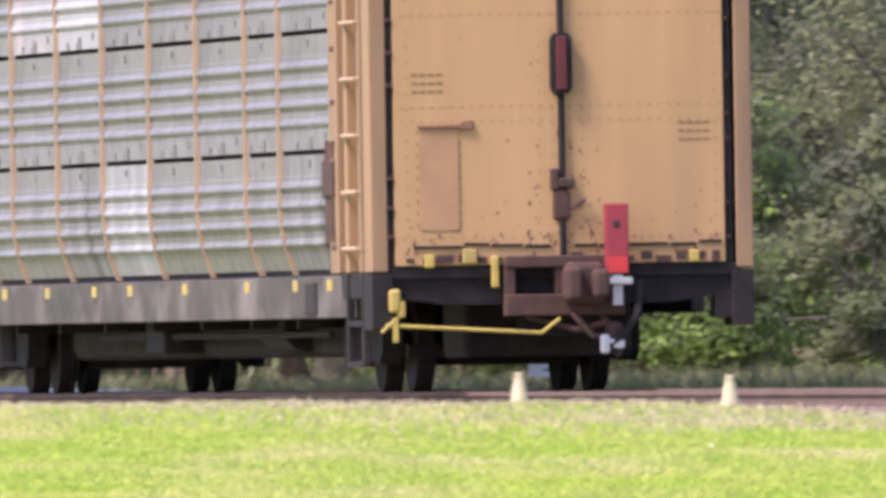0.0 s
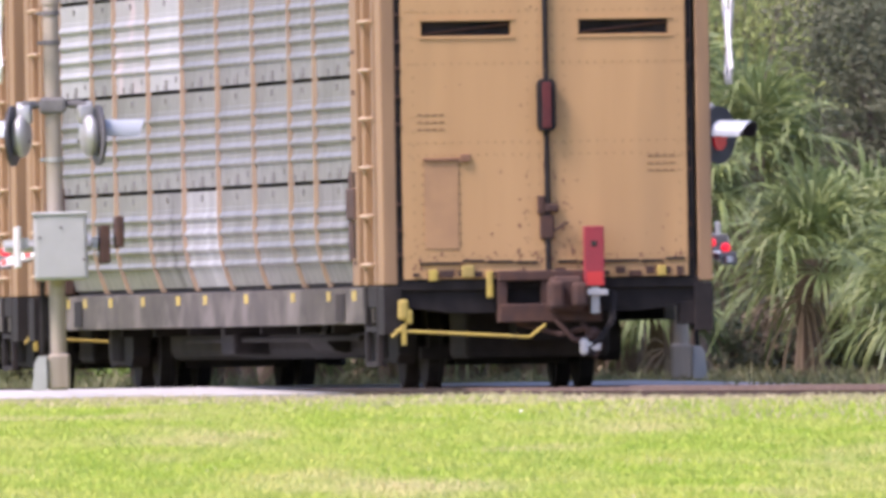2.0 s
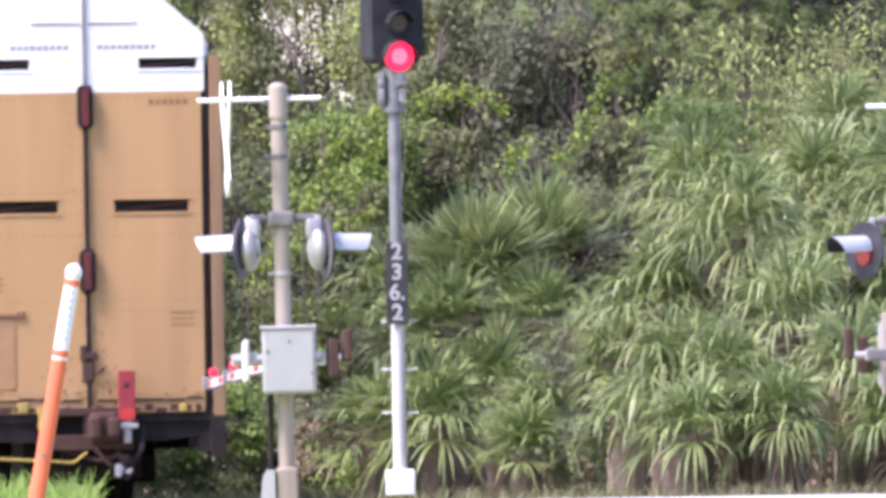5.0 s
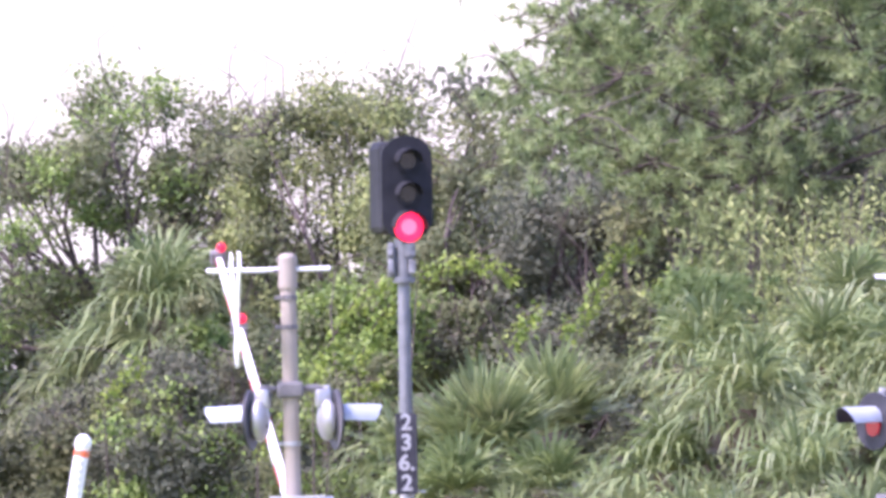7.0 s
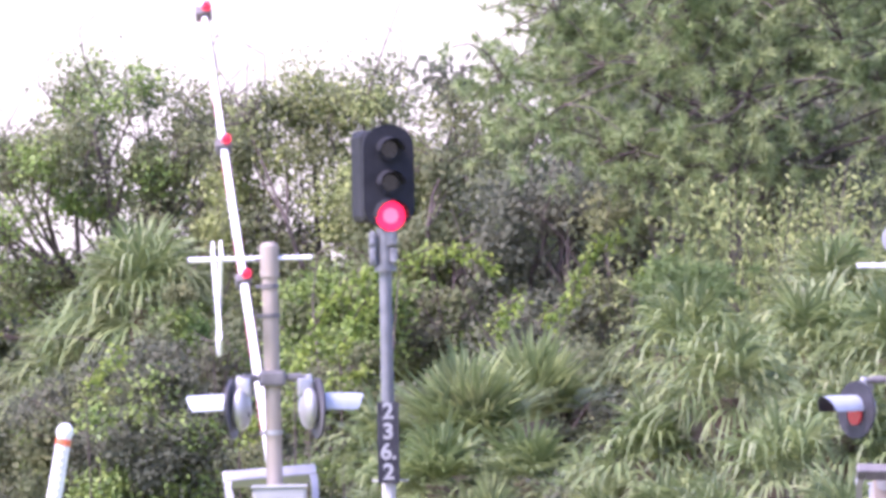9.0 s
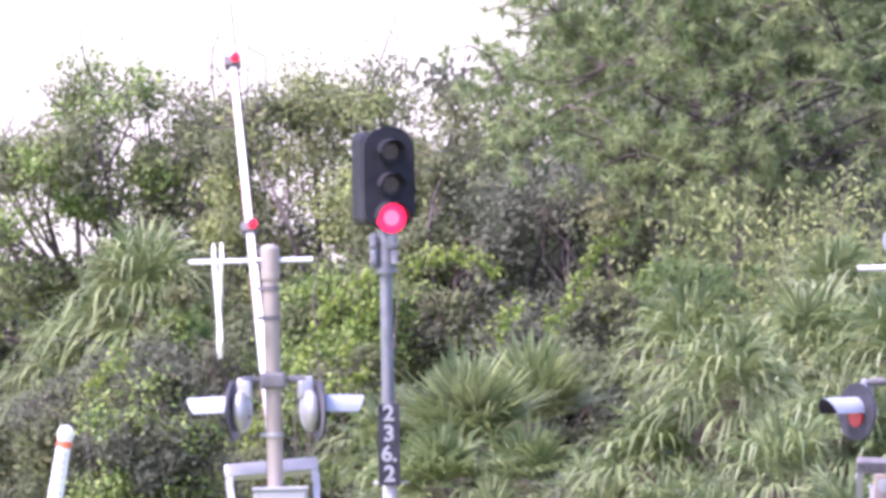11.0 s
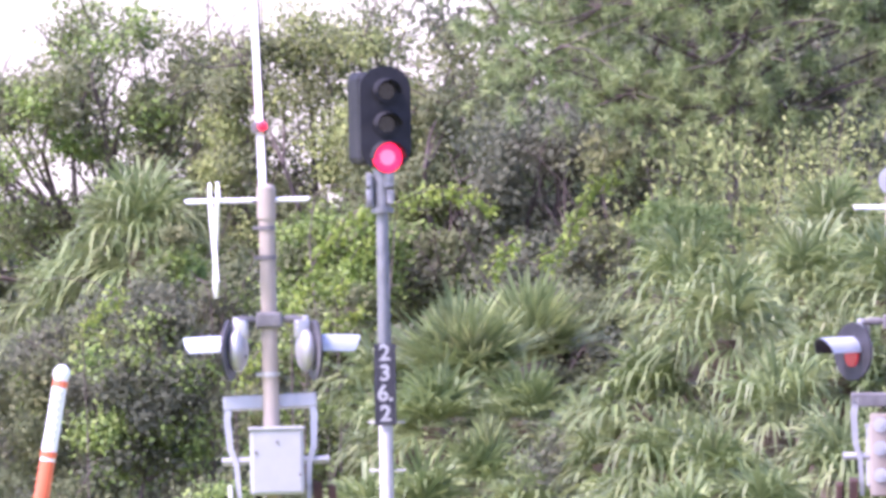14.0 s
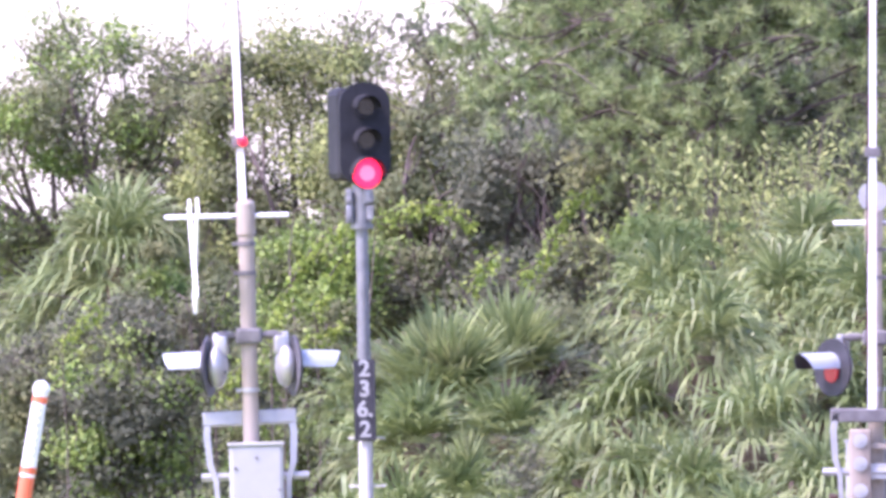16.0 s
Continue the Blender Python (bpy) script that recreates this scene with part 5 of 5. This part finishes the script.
# ivy-covered undergrowth
for (x, y, cz, r, n, mats) in ((-1.9, 416, 2.3, (2.2, 1.0, 2.1), 90, ("shaded_leaf", "oak")), (-4.6, 424, 2.3, (1.8, 1.0, 2.0), 50, ("oak", "vine")),
                               (0.9, 409, 4.35, (0.75, 0.5, 0.75), 34, ("vine", "oak")), (0.75, 408, 2.6, (1.0, 0.6, 1.5), 44, ("oak", "vine")),
                               (2.0, 410, 4.1, (0.9, 0.5, 0.75), 30, ("oak", "vine")), (4.1, 402, 4.3, (0.35, 0.3, 0.8), 14, ("oak", "shaded_leaf")),
                               (3.5, 394, 2.3, (1.9, 0.9, 1.6), 60, ("oak", "shaded_leaf")), (-0.4, 402, 0.8, (1.9, 0.8, 0.8), 44, ("oak", "vine")),
                               (2.6, 386, 0.7, (1.4, 0.7, 0.7), 34, ("oak", "dead")), (5.6, 366, 0.6, (2.6, 0.6, 0.55), 44, ("shaded_leaf", "dead")),
                               (-3.6, 408, 0.9, (1.8, 0.8, 1.0), 40, ("oak", "shaded_leaf")), (-1.55, 404, 2.6, (0.9, 0.5, 1.3), 46, ("shaded_leaf", "vine")), (-1.05, 417, 4.0, (0.7, 0.5, 1.1), 40, ("oak", "vine")), (-2.3, 418, 3.2, (0.8, 0.4, 0.9), 30, ("oak", "fennel")), (1.2, 396, 0.5, (1.2, 0.6, 0.5), 26, ("vine", "dead")),
                               (8.8, 362, 1.0, (1.4, 0.7, 1.0), 34, ("oak", "vine")), (9.8, 340, 0.55, (1.3, 0.7, 0.6), 30, ("oak", "vine")),
                               (11.4, 326, 0.8, (1.2, 0.7, 0.9), 34, ("vine", "oak")), (12.6, 318, 1.2, (1.1, 0.7, 1.3), 44, ("oak", "vine")),
                               (13.6, 322, 1.5, (1.2, 0.7, 1.6), 44, ("oak", "vine")), (14.8, 316, 1.4, (1.1, 0.7, 1.5), 40, ("oak", "shaded_leaf")),
                               (7.6, 352, 0.5, (1.6, 0.6, 0.5), 34, ("shaded_leaf", "dead")), (16.2, 322, 1.4, (1.4, 0.8, 1.6), 36, ("oak", "shaded_leaf")), (14.6, 331, 0.7, (1.8, 0.6, 0.8), 44, ("oak", "vine")), (-0.6, 397, 0.6, (1.3, 0.5, 0.7), 34, ("oak", "vine")),
                               # first two: added behind the palms so gaps between heads look dark
                               (4.6, 361, 1.2, (1.5, 0.4, 1.2), 46, ("shaded_leaf", "oak")), (6.2, 361, 1.6, (1.3, 0.4, 1.5), 46, ("shaded_leaf", "oak")), (12.9, 336, 0.8, (1.4, 0.6, 0.9), 34, ("oak", "shaded_leaf"))):
    leafy("bush", "tangled green undergrowth with climbing vines", "bush", x, y, cz, r, n, 190, 0.17, 0.085, 0.055, mats, 8, 0.03, 10, "undergrowth")

P = [(2.8, -1.2, 6.6, 0.9), (-2.2, -1.0, 6.9, 0.8), (-1.4, -0.8, 7.6, 0.9), (0.4, -1.3, 7.2, 0.9), (1.6, -0.9, 7.9, 0.9), (-2.0, 0.3, 8.3, 0.8), (-0.6, -0.6, 8.6, 1.0),
     (0.9, 0.2, 8.8, 1.0), (2.3, -0.4, 8.5, 0.9), (-0.2, 0.6, 6.7, 0.7), (-1.3, 0.5, 9.4, 0.9), (0.6, 0.4, 9.8, 0.9), (3.3, 0.3, 7.5, 0.8), (-2.7, -0.4, 7.5, 0.6), (-1.0, -1.1, 6.5, 0.6)]
def sprays(n, xr, zr):
    return [(rng.uniform(*xr), rng.uniform(-1.3, 0.8), rng.uniform(*zr), rng.uniform(0.55, 0.85)) for k in range(n)]


pine(5.7, 400, 11.0, P + [(-0.3, -1.2, 5.6, 0.6), (0.3, -1.3, 6.3, 0.7), (-0.2, -1.2, 7.6, 0.7), (0.5, -1.1, 8.3, 0.7)] + sprays(18, (-2.8, 3.4), (6.2, 9.6)), 54, "tall pine with dark limbs and feathery green needles")
pine(9.2, 408, 11.5, [(-x * 0.9, y, z + 0.4, r) for x, y, z, r in P] + sprays(12, (-3, 2), (5.6, 9.5)), 46, "tall pine rising behind the tree line")
pine(4.95, 376, 4.9, [(0, -0.1, 4.5, 0.30), (-0.2, -0.1, 4.55, 0.26), (0.26, -0.1, 4.55, 0.28), (0, -0.1, 4.1, 0.26), (0.12, 0, 3.8, 0.3), (-0.17, 0, 4.25, 0.26)], 60, "young pine with soft green tufts", "young")
reed_bush(6.7, 378, 5.7, 1.5, 130, "tall wispy yellow-green shrub behind the palms")
reed_bush(7.9, 382, 5.2, 1.3, 90, "tall wispy yellow-green shrub")

# bearing and rise in steps of 1/55600 radian, distance, fan length, fronds, droop
PALMS = ((345, 312, 372, 0.74, 34, 0.32), (462, 352, 376, 0.64, 30, 0.3), (235, 200, 372, 0.70, 24, 1.0), (385, 130, 368, 0.62, 24, 0.9), (545, 190, 366, 0.62, 24, 1.0),
         (300, 240, 369, 0.62, 24, 0.8), (455, 240, 370, 0.60, 24, 0.8), (270, 70, 366, 0.66, 26, 1.0), (480, 75, 364, 0.66, 26, 1.0), (160, 60, 367, 0.6, 22, 0.9), (200, 300, 376, 0.62, 20, 1.0),
         (813, 385, 352, 0.80, 26, 1.25), (960, 460, 356, 0.76, 24, 1.15), (1010, 550, 360, 0.72, 22, 1.1), (740, 462, 358, 0.72, 24, 1.15), (672, 275, 352, 0.66, 22, 1.1), (1003, 315, 350, 0.76, 24, 1.35),
         (900, 225, 348, 0.74, 22, 1.3), (700, 150, 347, 0.72, 22, 1.25), (1105, 450, 355, 0.78, 24, 1.15), (1130, 250, 350, 0.76, 24, 1.3), (800, 120, 345, 0.70, 20, 1.3), (1010, 140, 346, 0.72, 20, 1.35),
         (600, 170, 353, 0.55, 20, 1.0), (620, 70, 350, 0.55, 18, 1.0), (1230, 330, 354, 0.9, 30, 1.1), (-225, 560, 422, 1.0, 44, 1.15), (-330, 440, 423, 0.9, 40, 1.1),
         (730, 40, 344, 0.60, 18, 1.1), (880, 55, 344, 0.62, 18, 1.2), (1075, 45, 345, 0.62, 18, 1.2), (430, 10, 362, 0.5, 18, 0.9),
         (1450, 150, 342, 0.9, 34, 1.1), (1610, 150, 336, 0.9, 34, 1.1), (1540, 50, 332, 0.85, 30, 1.1), (1760, 200, 330, 0.9, 32, 1.1),
         (1850, 130, 326, 0.85, 28, 1.1), (1340, 140, 340, 0.85, 28, 1.1), (2050, 250, 322, 0.85, 28, 1.1))
for (bearing, rise, y, fan, n, dr) in PALMS:
    palm(bearing * y / 55600, y, EYE_Z + rise * y / 55600, fan, n, droop=(0.98 if dr >= 1 else 0.8) * dr, skirt=1 if dr > 1.05 else 0)

def climbing_vine(y, path):
    """A stem from the ground that arches through the given (bearing, rise) points, set with bright leaves."""
    pts = [Vector((b * y / 55600, 0, EYE_Z + r * y / 55600)) for b, r in path]
    x0 = pts[0].x
    z0 = height(x0, y) - 0.03
    t = thing("climbing_vine", "bright green creeper arching through the undergrowth", "vine", pose(x0, y, z0), "creepers")
    pts = [Vector((0, 0.1, 0))] + [p - Vector((x0, 0, z0)) for p in pts]
    bm = B()
    for a, b in zip(pts, pts[1:]):
        limb(bm, a, b, 0.012, 0.010, 0.03, 3, 4)
    part("stem", bm, M["bark"], t)
    cs = []
    for a, b in zip(pts[1:], pts[2:]):
        n = int((b - a).length * 230)
        f = rng.random((n, 1))
        sag = rng.normal(size=(n, 3)) * np.array([0.06, 0.06, 0.06]) - np.array([0, 0, 1.0]) * np.abs(rng.normal(size=(n, 1))) * 0.10
        cs.append(np.array(a) + (np.array(b) - np.array(a)) * f + sag)
    leaf_object("foliage", np.concatenate(cs), 0.085, 0.06, M["creeper"], t, "broad bright yellow-green leaves", droop=0.8, face_up=0.7)


for y, path in ((402, [(40, 440), (62, 500), (95, 560), (128, 605), (200, 640)]), (402, [(120, 480), (150, 545), (185, 590), (215, 600)]), (401, [(230, 640), (300, 668), (360, 660), (405, 625)]),
                (400, [(480, 540), (530, 570), (552, 620), (575, 670), (625, 692)]), (400, [(395, 520), (420, 560), (445, 575)]), (403, [(-330, 430), (-300, 470), (-260, 500)]),
                (399, [(640, 600), (690, 640), (740, 655)]), (403, [(-60, 330), (-20, 380), (10, 400)]), (402, [(70, 400), (110, 440), (170, 455)])):
    climbing_vine(y, path)

# woods behind everything
LUSH = 1.8
for i in range(20):
    x = -9 + i * 1.7
    hz = 5.4 if x < 1.4 else 7.6
    leafy("far_tree", "dark woodland tree far behind the track", "tree", x + rng.normal() * 0.3, 462 - x * 2.2 + rng.normal() * 3, hz * 0.55, (1.5, 1.0, hz * 0.46), 46, 170, 0.34, 0.17, 0.11,
          ("shaded_leaf", "oak"), 8, 0.12, 8, "far trees")

LUSH = 2.2
for i in range(9):
    x = 4.9 + i * 1.5
    leafy("far_tree", "tall dark woodland tree far behind the pine", "tree", x, 446 - x * 2.0, 6.2, (1.4, 0.9, 3.6), 60, 150, 0.36, 0.17, 0.11, ("shaded_leaf", "oak"), 8, 0.12, 4, "far trees")


# ---- grass ----
def blades(name, n, xs, ys, keep, h0, h1, w, material, label):
    u = rng.uniform(xs[0], xs[1], n)
    y = rng.uniform(ys[0], ys[1], n)
    x = u * y / 1000
    ok = np.array([keep(a, b) for a, b in zip(x, y)])
    x, y = x[ok], y[ok]
    z = np.array([height(a, b) for a, b in zip(x, y)])
    n = len(x)
    base = np.stack([x, y, z], 1)
    lean = rng.normal(size=(n, 3)) * np.array([0.5, 0.5, 0])
    ht = rng.uniform(h0, h1, n)[:, None] * rng.uniform(0.6, 1.2, (n, 1))
    side = np.stack([np.ones(n), rng.normal(size=n) * 0.3, np.zeros(n)], 1) * w
    mid = base + (lean * 0.35 + np.array([0, 0, 0.6])) * ht
    tip = base + (lean + np.array([0, 0, 1.0])) * ht
    v = np.stack([base - side, base + side, mid + side * 0.8, mid - side * 0.8, tip], 1)
    g = tri_object(name, v, [(0, 1, 2, 3), (3, 2, 4)], material)
    return tagged(g, label, "grass", kind="stuff")


def lawn(x, y):
    d = off_track(x, y)
    return d < -3.4 + 1.6 * noise.noise((x * 0.6, y * 0.08, 5)) and y < 310.5


def verge(x, y):
    d = off_track(x, y)
    return -2.6 - 7.0 * random.random() ** 2 + 2.0 * noise.noise((x * 0.5, y * 0.12, 3)) < d < -2.1 and not 310.8 < y < 322


def far_verge(x, y):
    d = off_track(x, y)
    return 2.6 < d < 12 and not 310.8 < y < 322.5


blades("grass", 200000, (-10, 50), (155, 310), lawn, 0.012, 0.05, 0.005, M["grass"], "mown green lawn grass")
blades("dry_grass", 120000, (-10, 50), (205, 340), verge, 0.03, 0.08, 0.006, M["straw"], "dry straw-coloured grass along the ballast")
blades("weeds", 60000, (-10, 50), (240, 420), far_verge, 0.06, 0.26, 0.010, M["scrub"], "rough weeds and leaf litter beyond the track")
blades("tall_grass", 900, (-9.6, -6.1), (285.5, 291), lambda x, y: True, 0.15, 0.50, 0.010, M["tall_grass"], "tuft of tall bright grass at the post")
blades("clover_flowers", 26, (-10, 50), (150, 240), lambda x, y: noise.noise((x * 0.8, y * 0.1, 9)) > 0.15, 0.02, 0.035, 0.006, M["signwhite"], "small white clover flowers in the lawn")


# ---- what moves ----
def motions():
    times = [0, 0.1, 0.3, 0.6] + [k for k in range(1, 16)] + [15.5, 15.8, 16]

    def rolling(ahead):
        rows = []
        for t in times:
            p = TRACK + WAY * (SPEED * t + ahead)
            rows.append((t, pose(p.x, p.y, RAIL_Z, 0, 0, HEAD)))
        return rows

    walk(car_1, rolling(0.0))
    walk(device, rolling(0.0))
    walk(car_2, rolling(CAR_L + 1.1))
    # the gates: seconds, lift, lean
    lift = [(0, -1.8, 6.3), (4, -1.8, 6.3), (5.0, -1.8, 6.3), (5.3, -0.5, 6.3), (6, 8.5, 6.2), (7.3, 27, 6), (8, 35.5, 5.8), (8.7, 43.3, 5.6), (10, 53, 4.9), (11, 61.5, 4.4), (12, 70, 3.6),
            (13, 79, 2.7), (14, 84.5, 1.9), (14.5, 86, 1.8), (16, 86, 1.8)]
    walk(gate_1, [(t, pose(0.03, 309 + 0.18, 1.40, a, 0, 0) @ pose(0, 0, 0, 0, 0, b)) for t, a, b in lift])
    walk(gate_2, [(t, pose(6.43, 324 - 0.18, 1.40, 0, 0, 180) @ pose(0, 0, 0, a, 0, 0) @ pose(0, 0, 0, 0, 0, b * 0.5)) for t, a, b in lift])


motions()
